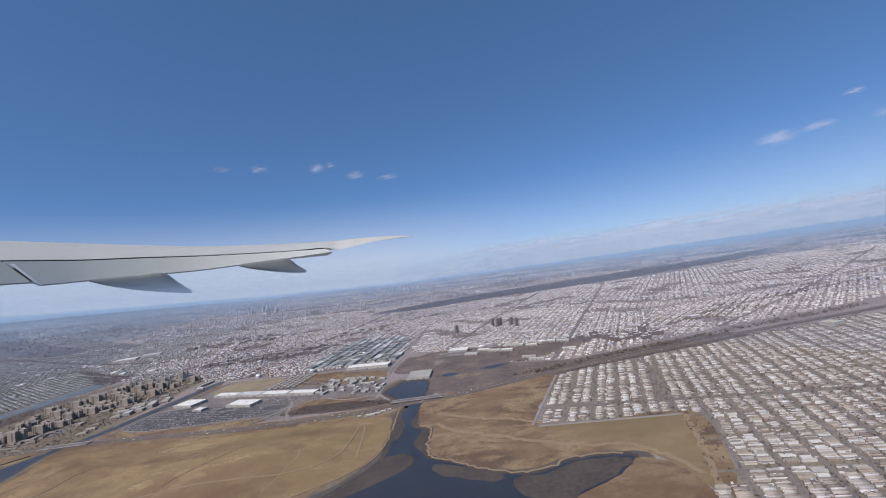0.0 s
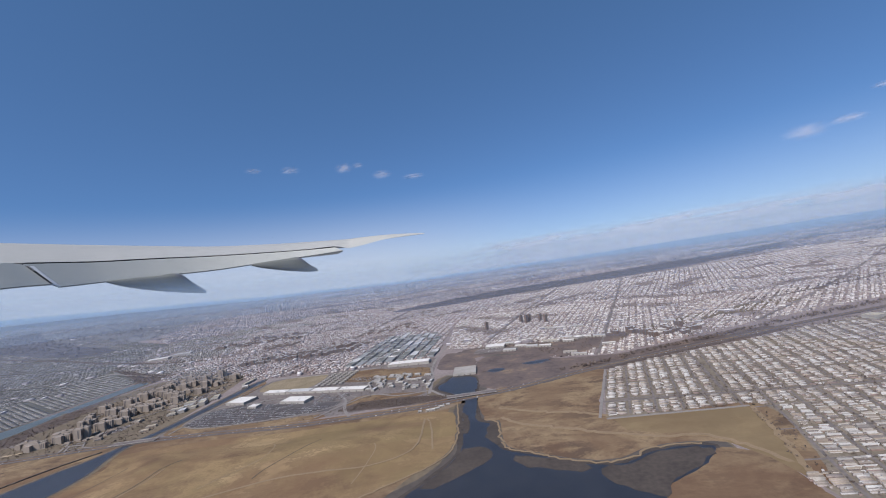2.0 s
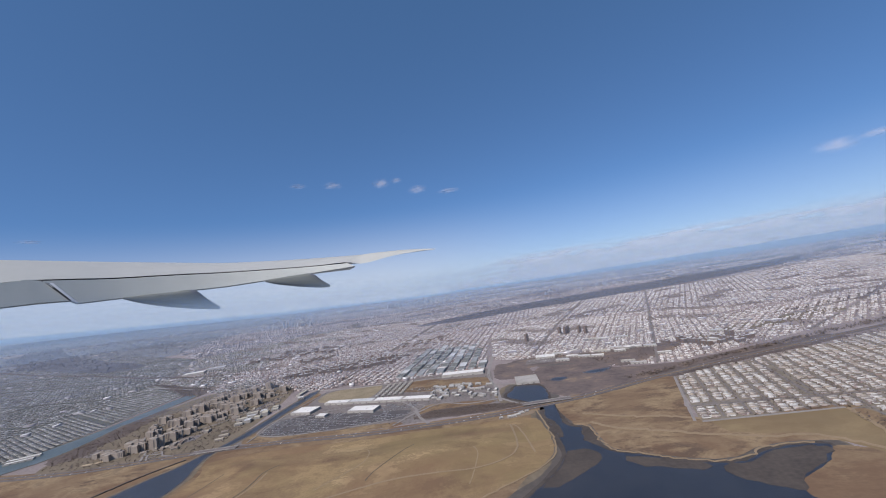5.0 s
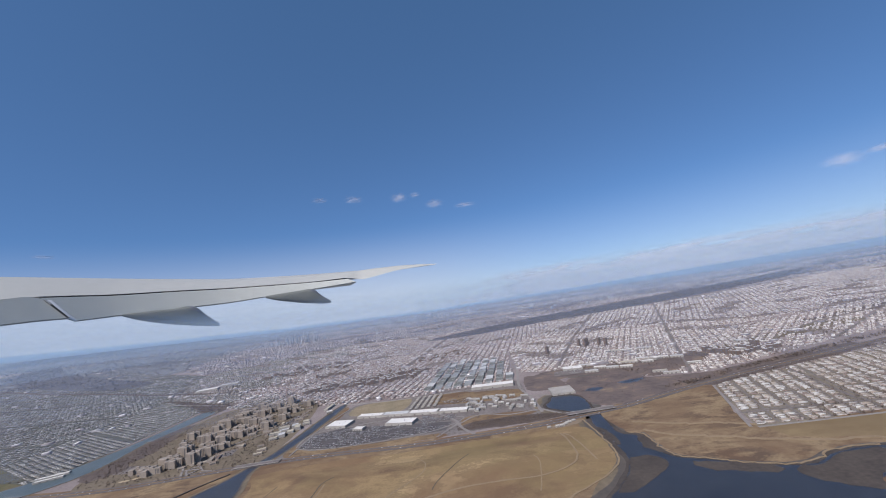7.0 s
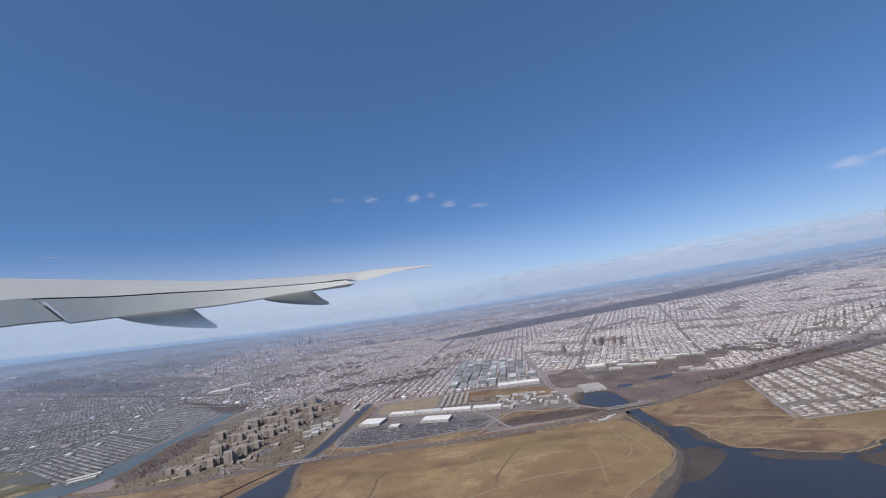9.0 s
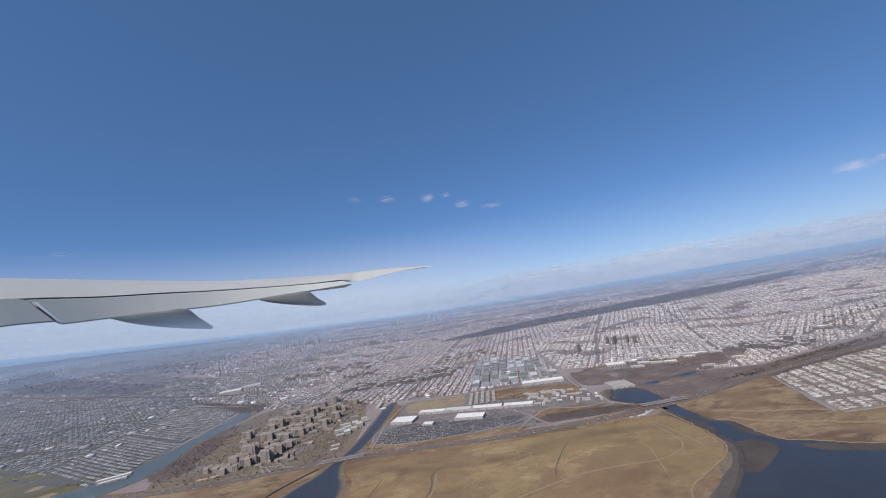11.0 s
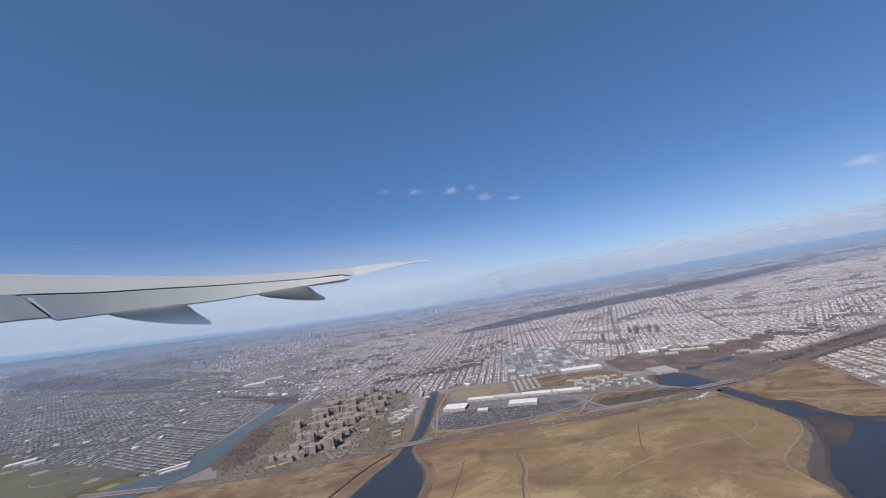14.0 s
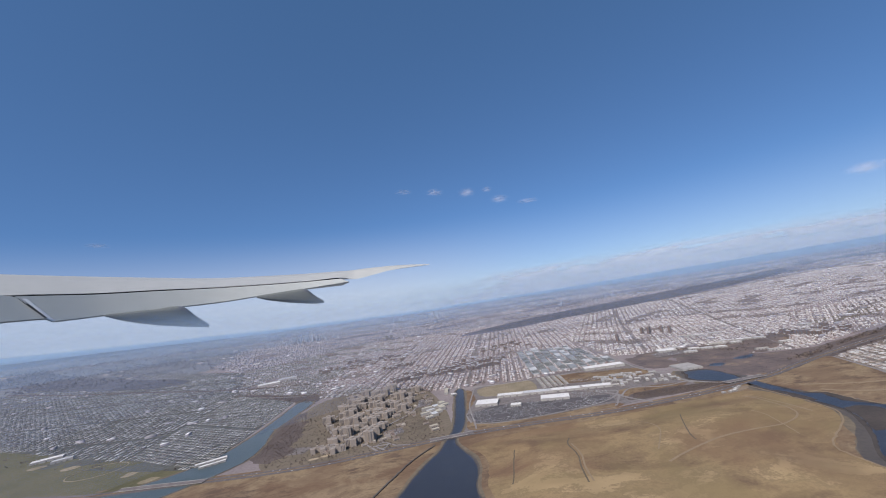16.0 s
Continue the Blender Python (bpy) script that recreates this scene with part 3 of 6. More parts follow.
    for lot in ([(-60, 775), (30, 765), (40, 800), (-50, 815)], [(-700, 640), (-680, 640), (-672, 690), (-694, 690)], [(-640, 560), (-610, 570), (-615, 600), (-645, 590)],
                [(-740, 760), (-700, 765), (-705, 785), (-742, 780)], [(-590, 700), (-565, 705), (-560, 760), (-588, 755)], [(-668, 830), (-640, 840), (-645, 860), (-672, 850)], [(-790, 560), (-760, 555), (-755, 580), (-785, 590)]):
        sheet("car_park", lot, 0.13, M_ASPHALT, "grey asphalt car park", "car park", smooth=False)
    sheet("car_park", [(-502, 553), (-502, 602), (-460, 628), (-270, 578), (-278, 543), (-380, 532), (-472, 536)], 0.12, M_LOT, "dark asphalt car park before the stores", "car park", smooth=False)
    level = 0.085
    for patch in ([(-515, 540), (-508, 570), (-496, 552), (-460, 536), (-380, 531), (-290, 532), (-284, 514), (-380, 515), (-470, 518), (-510, 525)], [(-300, 690), (-160, 660), (-150, 720), (-290, 745)], [(-515, 640), (-505, 620), (-480, 690), (-480, 760), (-495, 760)],
                  [(-255, 575), (-245, 545), (-150, 560), (-150, 575), (-235, 592)], [(-300, 745), (-235, 735), (-235, 752), (-295, 762)]):
        level += 0.01
        sheet("verge", patch, level, M_GRASS, "dull dry grass strip by the roads", "ground", rough=1.0)
    sheet("sand_field", [(-462, 762), (-400, 772), (-352, 758), (-366, 676), (-410, 680), (-462, 700)], 0.14, M_FIELD, "dull tan bare building field", "ground", rough=1.0)
    sheet("creek_woods", CREEK_WOODS, 0.14, M_WOOD, "dark brown scrub on the creek bank", "ground", rough=3.0)
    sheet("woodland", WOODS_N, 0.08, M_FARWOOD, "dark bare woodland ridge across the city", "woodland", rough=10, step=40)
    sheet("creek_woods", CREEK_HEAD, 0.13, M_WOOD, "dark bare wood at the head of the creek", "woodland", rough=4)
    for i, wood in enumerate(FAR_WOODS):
        sheet("woodland", wood, 0.09, M_DIMWOOD if i < 2 else M_FARWOOD, "haze-tinted dark bare wood in the far city", "woodland", rough=8, step=40)
    strip("railway_cutting", spline(RAIL, 20), 13, 0.28, M_WOOD, "dark overgrown railway cutting through the suburbs", "railway")
    sheet("woodland", [(560, 930), (900, 1010), (1200, 1010), (1150, 960), (850, 940)], 0.08, M_WOOD, "dark bare park strip between houses", "woodland", rough=4, step=20)
    sheet("park_field", [(250, 800), (420, 860), (640, 900), (650, 850), (440, 810), (280, 770)], 0.07, M_LAWN, "dull park strip between the houses", "ground", rough=3)
    for reach, level, stuff, label in ((23.0, 0.03, M_SLOPE, "tan tidal slope below the grass"), (15.0, 0.04, M_MUD, "dark tidal mud along the water's edge"), (6.0, 0.05, M_FLAT, "wet dark mud at the water's edge")):
        sheet("mud_bank", buffer(CREEK_A, reach, int(reach)), level, stuff, label, "mud bank", smooth=False)
    for line in (CREEK_B, CREEK_C):
        sheet("mud_bank", buffer(line, 7.0), 0.17, M_SLOPE, "tan tidal bank along the water's edge", "mud bank", smooth=False)
        sheet("mud_bank", buffer(line, 3.0, 5), 0.18, M_MUD, "dark tidal mud along the water's edge", "mud bank", smooth=False)
    sheet("mown_field", [(72, 402), (140, 396), (203, 391), (186, 340), (156, 262), (152, 300), (132, 350), (100, 358), (74, 372)], 0.16, M_MEADOW, "tan mown field beside the houses", "ground", rough=0.3, smooth=False)
    side = spline(HIGHWAY[3:8], 20)[::-1]
    sheet("highway_woods", np.concatenate([side + (-4, 24), (side - (-6, 15))[::-1]]), 0.055, M_WOOD, "dark purple-brown scrub along the highway", "woodland", smooth=False)
    sheet("highway_woods", [(-258, 531), (-236, 560), (-158, 558), (-100, 540), (-100, 531), (-167, 522)], 0.15, M_WOOD, "dark brown bare thicket beside the highway", "woodland", rough=1)
    sheet("rest_stop", [(-142, 492), (-98, 505), (-94, 498), (-104, 490), (-138, 484)], 0.45, M_DIRT, "pale paved lay-by beside the highway", "pavement")
    sheet("water", CREEK_A, 0.22, M_WATER, "dark blue-grey tidal creek opening into the bay", "water", rough=0.7)
    sheet("water", CREEK_B, 0.22, M_WATER, "dark blue-grey straight canal and basin", "water", rough=0.5)
    sheet("water", CREEK_C, 0.22, M_CREEK, "creek beside the houses, reflected sky put into its dull green-blue colour", "water", rough=0.7)
    for pool in ([(20, 660), (60, 668), (70, 658), (35, 648)], [(-45, 640), (-25, 650), (-10, 640), (-30, 628)]):
        sheet("pool", pool, 0.16, M_WATER, "dark still pool in the wetland", "water", rough=2.2, step=4)
    sheet("reed_islet", [(-44, 745), (-10, 752), (30, 728), (-5, 735)], 0.12, M_MUD, "dark wet pool in the reeds", "mud bank", rough=1)
    level = 0.24
    for flat in ([(-86, 374), (-64, 372), (-58, 352), (-75, 336), (-104, 316), (-124, 313), (-100, 345)], [(-38, 349), (-8, 336), (14, 326), (18, 312), (-10, 318), (-34, 332)],
                 [(36, 315), (52, 313), (82, 327), (122, 324), (104, 303), (70, 285), (56, 268), (36, 284), (24, 303)], [(-86, 470), (-79, 455), (-77, 420), (-84, 410)], [(-64, 470), (-70, 452), (-66, 436), (-54, 428), (-60, 410), (-58, 385), (-50, 372), (-50, 396), (-48, 428), (-62, 440)]):
        level += 0.02
        sheet("mud_flat", flat, level, M_FLAT, "dark wet mud flat just above the tide", "mud flat", rough=1.2)
    # pale sandy rims of the marsh and the landfill
    strip("shore_rim", spline([(-60, 440), (-46, 428), (-46, 398), (-44, 369), (-20, 350), (17, 326), (48, 321), (82, 335), (120, 333)], 4, rough=1.2), 2.0, 0.37, M_TRACK,
          "pale sandy rim of the marsh", "shore")
    strip("shore_rim", spline([(-92, 505), (-90, 445), (-96, 378), (-122, 346), (-158, 321), (-186, 298), (-192, 250)], 6, rough=0.7), 1.8, 0.4, M_TRACK,
          "pale gravel shore track", "shore")
    strip("shore_rim", spline([(-566, 490), (-598, 448), (-622, 402), (-655, 340), (-700, 270)], 5, rough=0.4), 2.2, 1.2, M_MUD, "dark low dike along the basin", "shore", thick=1.5)
    ring = [(-1111 + 34 * math.cos(q) - 18 * math.sin(q), 632 + 20 * math.cos(q) + 22 * math.sin(q)) for q in np.arange(24) * math.pi / 12]
    strip("running_track", spline(ring + ring[:1], 4), 1.7, 0.3, M_FIELD, "pale running track on the park lawn", "track")
    for x, y in ((-1180, 665), (-1040, 598), (-985, 560), (-1255, 690)):
        sheet("ball_field", [(x - 14, y - 4), (x + 2, y - 10), (x + 14, y + 4), (x - 2, y + 10)], 0.14, M_FIELD, "pale worn infield of a ball field", "ground", rough=0.5)
    for x, y in ((-738, 524), (-722, 528)):
        sheet("sand_patch", [(x - 7, y - 3), (x + 5, y - 3), (x + 8, y + 2), (x - 4, y + 3)], 0.16, M_SAND, "small pale sand patch by the estate", "ground", rough=0.4)
    # dirt tracks
    for line in ([(-40, 440), (-22, 417), (15, 396), (44, 378), (72, 364), (98, 352), (130, 346), (150, 322), (160, 290)], [(-40, 470), (0, 446), (50, 425), (70, 410)],
                 [(205, 390), (190, 345), (158, 268)]):
        strip("dirt_track", spline(line, 5, rough=1.1), 4.6, 0.39, M_TRACK, "pale worn dirt track over the grass", "track")


HILL_TRACKS = (([(-426, 310), (-420, 340), (-412, 369), (-411, 399), (-402, 418)], 1.6, M_GULLY), ([(-421, 310), (-416, 340), (-408, 369), (-407, 399)], 1.8, M_TRACK), ([(-286, 352), (-283, 365), (-266, 400), (-248, 433)], 1.3, M_GULLY),
               ([(-492, 345), (-487, 359), (-478, 395), (-470, 423)], 1.3, M_GULLY), ([(-334, 345), (-328, 353), (-311, 377), (-298, 399), (-299, 423), (-305, 436)], 1.4, M_TRACK),
               ([(-186, 333), (-181, 351), (-175, 384), (-179, 399)], 1.2, M_TRACK), ([(-140, 498), (-124, 450), (-118, 402), (-116, 364), (-118, 346), (-132, 333), (-158, 318)], 2.0, M_TRACK),
               ([(-132, 470), (-131, 445), (-133, 395), (-148, 372), (-180, 358), (-220, 352), (-275, 345), (-340, 318)], 2.6, M_TRACK))


def mound_mesh():
    """The landfill: a long grassy hill, its foot inside the shore."""
    xs, ys = np.arange(-600, -80, 7.0), np.arange(200, 490, 7.0)
    gx, gy = np.meshgrid(xs, ys, indexing="ij")
    o = spline(MOUND, 8.0, True)
    d = np.sqrt(((gx[..., None] - o[:, 0]) ** 2 + (gy[..., None] - o[:, 1]) ** 2).min(-1))
    d = np.where(inside(o, gx, gy), d, -d)
    t = np.clip((d - 6) / 70, 0, 1)
    z = -0.6 + 7.5 * t * t * (3 - 2 * t)
    for i in range(len(xs)):
        for j in range(len(ys)):
            z[i, j] += t[i, j] * 1.6 * noise.noise(Vector((xs[i] / 40, ys[j] / 40, 0)))
    k = len(ys)
    verts = np.stack([gx, gy, z], -1).reshape(-1, 3)
    keep = d > -12
    faces = [(i * k + j, (i + 1) * k + j, (i + 1) * k + j + 1, i * k + j + 1) for i in range(len(xs) - 1) for j in range(k - 1)
             if keep[i, j] or keep[i + 1, j + 1] or keep[i + 1, j] or keep[i, j + 1]]
    tagged(mesh_object("landfill_hill", verts, faces, M_MOUND, smooth=True), "broad grassed landfill hill, brown winter grass", "hill", kind="structure")
    for line, width, soil in HILL_TRACKS:
        p = spline(line, 5, rough=0.15)
        u, v = np.clip((p[:, 0] + 600) / 7, 0, len(xs) - 1.01), np.clip((p[:, 1] - 200) / 7, 0, len(ys) - 1.01)
        i, j = u.astype(int), v.astype(int)
        fu, fv = u - i, v - j
        top = z[i, j] * (1 - fu) * (1 - fv) + z[i + 1, j] * fu * (1 - fv) + z[i, j + 1] * (1 - fu) * fv + z[i + 1, j + 1] * fu * fv
        strip("dirt_track", p, width, top + 0.12, soil, "pale worn dirt track over the hill" if soil is M_TRACK else "dark drainage gully in the hill grass", "track", thick=0.3)


def roads():
    line = spline(HIGHWAY, 12)
    for side in (-4.2, 4.2):
        strip("road", line, 5.2, 0.55, M_ROAD, "grey-brown asphalt carriageway of the shore highway", "road", offset=side)
    strip("road_median", line, 1.6, 0.7, M_GRASS, "dry grass median strip of the highway", "median")
    for i, (l, w, label) in enumerate((([(-133, 560), (-133, 640), (-139, 730), (-122, 860), (-100, 1020), (-60, 1200), (40, 1500)], 5.0, "straight avenue running inland"),
                        ([(-88, 524), (-112, 545), (-131, 575)], 4.0, "curved ramp beside the highway"),
                        ([(-290, 518), (-272, 545), (-262, 575), (-300, 640)], 3.5, "access road of the shopping centre"),
                        ([(-505, 558), (-507, 600), (-490, 622), (-440, 630), (-380, 634), (-262, 600), (-258, 575), (-300, 545), (-380, 534), (-460, 536), (-500, 552)], 2.6, "ring road around the car parks"),
                        ([(-640, 500), (-655, 525), (-668, 560), (-640, 620), (-600, 680), (-570, 790)], 3.0, "estate road among the towers"),
                        ([(-670, 560), (-720, 600), (-750, 680), (-745, 790)], 3.0, "estate road among the towers"),
                        ([(-645, 505), (-632, 528), (-655, 530)], 2.5, "looped ramp by the highway"),
                        ([(-150, 770), (-300, 765), (-480, 790), (-640, 900), (-860, 960), (-1100, 1060)], 4.0, "avenue along the edge of the houses"),
                        ([(60, 405), (127, 567)], 3.0, "road along the edge of the houses"),
                        ([(66, 402), (205, 392)], 3.0, "road along the edge of the houses"),
                        ([(-95, 640), (-135, 660)], 3.0, "short side road"),
                        ([(-262, 575), (-256, 548), (-248, 526), (-238, 508)], 4.4, "slip road down to the highway"), ([(-258, 560), (-225, 590), (-180, 570), (-136, 575)], 3.0, "road round the garden apartments"),
                        ([(-600, 512), (-622, 520), (-640, 540), (-650, 528), (-636, 508)], 2.6, "looped ramp by the highway"), ([(-502, 526), (-500, 560), (-497, 640), (-486, 700), (-470, 770)], 2.6, "canal-side road"))):
        strip("road", spline(l, 8), w, 0.42 + 0.02 * i, M_STREET, "pale grey asphalt " + label, "road")


def avenues():
    for l in AVENUES:
        strip("avenue", spline(l, 14), 4.6, 0.3, M_ASPHALT, "grey asphalt avenue through the blocks of houses", "road")


def bridge(x0, y0, x1, y1, width, height, label):
    """A low road bridge: deck, parapets and piers."""
    root = tagged(new("bridge"), label, "bridge")
    a, b = Vector((x0, y0)), Vector((x1, y1))
    n = (b - a).length
    root.matrix_basis = Matrix.Translation((x0, y0, 0)) @ Matrix.Rotation(math.atan2(y1 - y0, x1 - x0), 4, "Z")
    deck = part("deck", block(0, n, -width / 2, width / 2, height - 0.8, height, bevel=0.1), M_ROAD, root)
    for s in (-1, 1):
        part("parapet", block(0, n, s * width / 2 - 0.25, s * width / 2 + 0.25, height, height + 0.35), M_CONC, deck, "pale concrete parapet")
        part("carriageway", block(1, n - 1, s * width / 4 - width * 0.2, s * width / 4 + width * 0.2, height + 0.004, height + 0.06), M_ASPHALT, deck)
    for i in range(1, int(n / 7)):
        x = i * n / int(n / 7)
        part("pier", block(x - 0.5, x + 0.5, -width * 0.42, width * 0.42, -0.5, height - 0.8), M_CONC, root)


def distance():
    """A glowing far rim of hills and sea under the horizon, haze painted in."""
    k, c = 240, (-280.0, -30.0)
    verts, faces = [], []
    for i in range(k):
        a = 2 * math.pi * i / k
        x, y = c[0] + (RIM - 10) * math.cos(a), c[1] + (RIM - 10) * math.sin(a)
        top = float(skyline(x, y)) + 7 * noise.noise(Vector((math.cos(a) * 7, math.sin(a) * 7, 0))) + 3 * noise.noise(Vector((math.cos(a) * 31, math.sin(a) * 31, 4)))
        low = float(relief(x, y)) - 12
        verts += [(x, y, z) for z in (low, low + (top - low) * 0.5, top)]
        j = (i + 1) % k
        faces += [(3 * i, 3 * i + 1, 3 * j + 1, 3 * j), (3 * i + 1, 3 * i + 2, 3 * j + 2, 3 * j + 1)]
    m = bpy.data.materials.new("glowing_far_rim")
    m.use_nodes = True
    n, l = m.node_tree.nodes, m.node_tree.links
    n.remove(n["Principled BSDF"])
    # the rim gives off its own hazy blue instead of being lit
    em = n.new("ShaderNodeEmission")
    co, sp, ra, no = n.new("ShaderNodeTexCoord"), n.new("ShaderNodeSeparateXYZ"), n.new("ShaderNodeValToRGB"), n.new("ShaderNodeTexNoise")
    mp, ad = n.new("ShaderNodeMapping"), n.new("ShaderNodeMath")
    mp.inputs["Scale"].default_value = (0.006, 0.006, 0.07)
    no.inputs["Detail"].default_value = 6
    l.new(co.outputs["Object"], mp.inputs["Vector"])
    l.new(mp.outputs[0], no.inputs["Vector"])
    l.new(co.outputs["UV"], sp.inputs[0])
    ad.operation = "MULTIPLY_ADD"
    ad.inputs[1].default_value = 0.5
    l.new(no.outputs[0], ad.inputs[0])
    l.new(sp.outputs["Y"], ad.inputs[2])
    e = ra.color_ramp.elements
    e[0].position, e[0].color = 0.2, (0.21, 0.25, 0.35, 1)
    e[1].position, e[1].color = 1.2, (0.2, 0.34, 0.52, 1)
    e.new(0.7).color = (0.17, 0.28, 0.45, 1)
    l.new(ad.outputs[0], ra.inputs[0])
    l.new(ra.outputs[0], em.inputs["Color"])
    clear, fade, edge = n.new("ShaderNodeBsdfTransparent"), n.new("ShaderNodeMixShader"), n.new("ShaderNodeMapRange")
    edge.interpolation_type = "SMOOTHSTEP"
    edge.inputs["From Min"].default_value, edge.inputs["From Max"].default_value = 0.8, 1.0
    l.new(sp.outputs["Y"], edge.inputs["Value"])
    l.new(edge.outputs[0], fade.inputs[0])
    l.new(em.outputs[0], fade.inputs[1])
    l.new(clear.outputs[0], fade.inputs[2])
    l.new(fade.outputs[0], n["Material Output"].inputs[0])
    ob = tagged(mesh_object("backdrop", verts, faces, m), "glowing backdrop of blue-grey hazy land and sea along the horizon", "backdrop", kind="structure")
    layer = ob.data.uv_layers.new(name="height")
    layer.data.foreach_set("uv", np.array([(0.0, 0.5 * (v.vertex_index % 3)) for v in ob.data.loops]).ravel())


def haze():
    """Sheets standing in for winter haze, denser towards the ground and bluer far out."""
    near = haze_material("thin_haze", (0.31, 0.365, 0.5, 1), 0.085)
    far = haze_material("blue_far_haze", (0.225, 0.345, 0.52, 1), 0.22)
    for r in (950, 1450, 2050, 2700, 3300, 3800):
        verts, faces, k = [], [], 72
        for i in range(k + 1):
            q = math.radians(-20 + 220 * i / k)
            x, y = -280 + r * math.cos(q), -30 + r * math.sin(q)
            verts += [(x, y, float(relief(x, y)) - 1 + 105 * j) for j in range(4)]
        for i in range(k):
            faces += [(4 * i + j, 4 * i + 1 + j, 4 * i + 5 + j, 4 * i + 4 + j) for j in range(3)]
        ob = tagged(mesh_object("haze_layer", verts, faces, near if r < 2500 else far, smooth=True), "thin bluish sheet standing in for haze over the far city", "haze", kind="structure")
        ob.data.normals_split_custom_set_from_vertices([(0, 0, 1)] * len(verts))  # all normals up, so the added sheets are lit alike all round
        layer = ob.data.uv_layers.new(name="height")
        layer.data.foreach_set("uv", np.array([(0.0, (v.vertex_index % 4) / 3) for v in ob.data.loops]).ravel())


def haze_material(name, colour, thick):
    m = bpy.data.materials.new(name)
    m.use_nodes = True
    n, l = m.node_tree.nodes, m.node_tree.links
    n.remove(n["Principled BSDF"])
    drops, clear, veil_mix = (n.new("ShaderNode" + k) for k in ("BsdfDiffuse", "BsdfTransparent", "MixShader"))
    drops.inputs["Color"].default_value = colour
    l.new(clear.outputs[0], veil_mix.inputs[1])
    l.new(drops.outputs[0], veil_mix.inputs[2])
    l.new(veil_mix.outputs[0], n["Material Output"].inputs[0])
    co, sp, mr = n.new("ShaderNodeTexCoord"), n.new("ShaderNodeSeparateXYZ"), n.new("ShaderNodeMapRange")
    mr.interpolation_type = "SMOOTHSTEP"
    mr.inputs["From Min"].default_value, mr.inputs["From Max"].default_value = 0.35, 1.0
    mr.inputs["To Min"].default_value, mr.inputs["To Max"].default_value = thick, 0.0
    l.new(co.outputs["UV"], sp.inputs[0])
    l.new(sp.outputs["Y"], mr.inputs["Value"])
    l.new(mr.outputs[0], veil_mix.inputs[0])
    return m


def horizon_glow():
    """A backdrop of pale haze low in the sky, beyond everything, glowing by emission."""
    m = bpy.data.materials.new("glowing_pale_haze")
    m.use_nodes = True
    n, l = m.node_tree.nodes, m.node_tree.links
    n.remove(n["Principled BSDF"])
    # added glow that pales the sky near the horizon
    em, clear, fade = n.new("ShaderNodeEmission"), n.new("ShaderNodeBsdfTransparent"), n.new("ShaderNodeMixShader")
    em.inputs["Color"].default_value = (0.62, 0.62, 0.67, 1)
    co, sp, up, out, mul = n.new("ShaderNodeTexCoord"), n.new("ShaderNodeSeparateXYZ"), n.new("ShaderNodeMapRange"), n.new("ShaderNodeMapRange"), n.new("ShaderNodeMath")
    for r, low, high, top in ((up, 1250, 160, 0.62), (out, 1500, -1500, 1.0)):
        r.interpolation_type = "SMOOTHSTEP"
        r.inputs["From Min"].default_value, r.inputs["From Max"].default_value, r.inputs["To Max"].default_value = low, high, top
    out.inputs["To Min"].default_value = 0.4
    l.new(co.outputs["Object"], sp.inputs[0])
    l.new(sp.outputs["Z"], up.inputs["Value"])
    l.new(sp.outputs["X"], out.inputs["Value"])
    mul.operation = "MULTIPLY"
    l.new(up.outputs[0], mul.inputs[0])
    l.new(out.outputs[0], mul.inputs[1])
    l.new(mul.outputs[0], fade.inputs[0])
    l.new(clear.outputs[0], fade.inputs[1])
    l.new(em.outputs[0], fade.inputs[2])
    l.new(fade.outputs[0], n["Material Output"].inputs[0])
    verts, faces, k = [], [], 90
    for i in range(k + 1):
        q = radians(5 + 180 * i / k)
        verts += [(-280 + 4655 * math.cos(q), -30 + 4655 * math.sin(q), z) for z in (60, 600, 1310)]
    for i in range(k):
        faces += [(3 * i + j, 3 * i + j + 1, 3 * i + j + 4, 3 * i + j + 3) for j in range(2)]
    tagged(mesh_object("sky_haze", verts, faces, m), "glowing backdrop of pale haze low over the horizon", "backdrop", kind="structure")


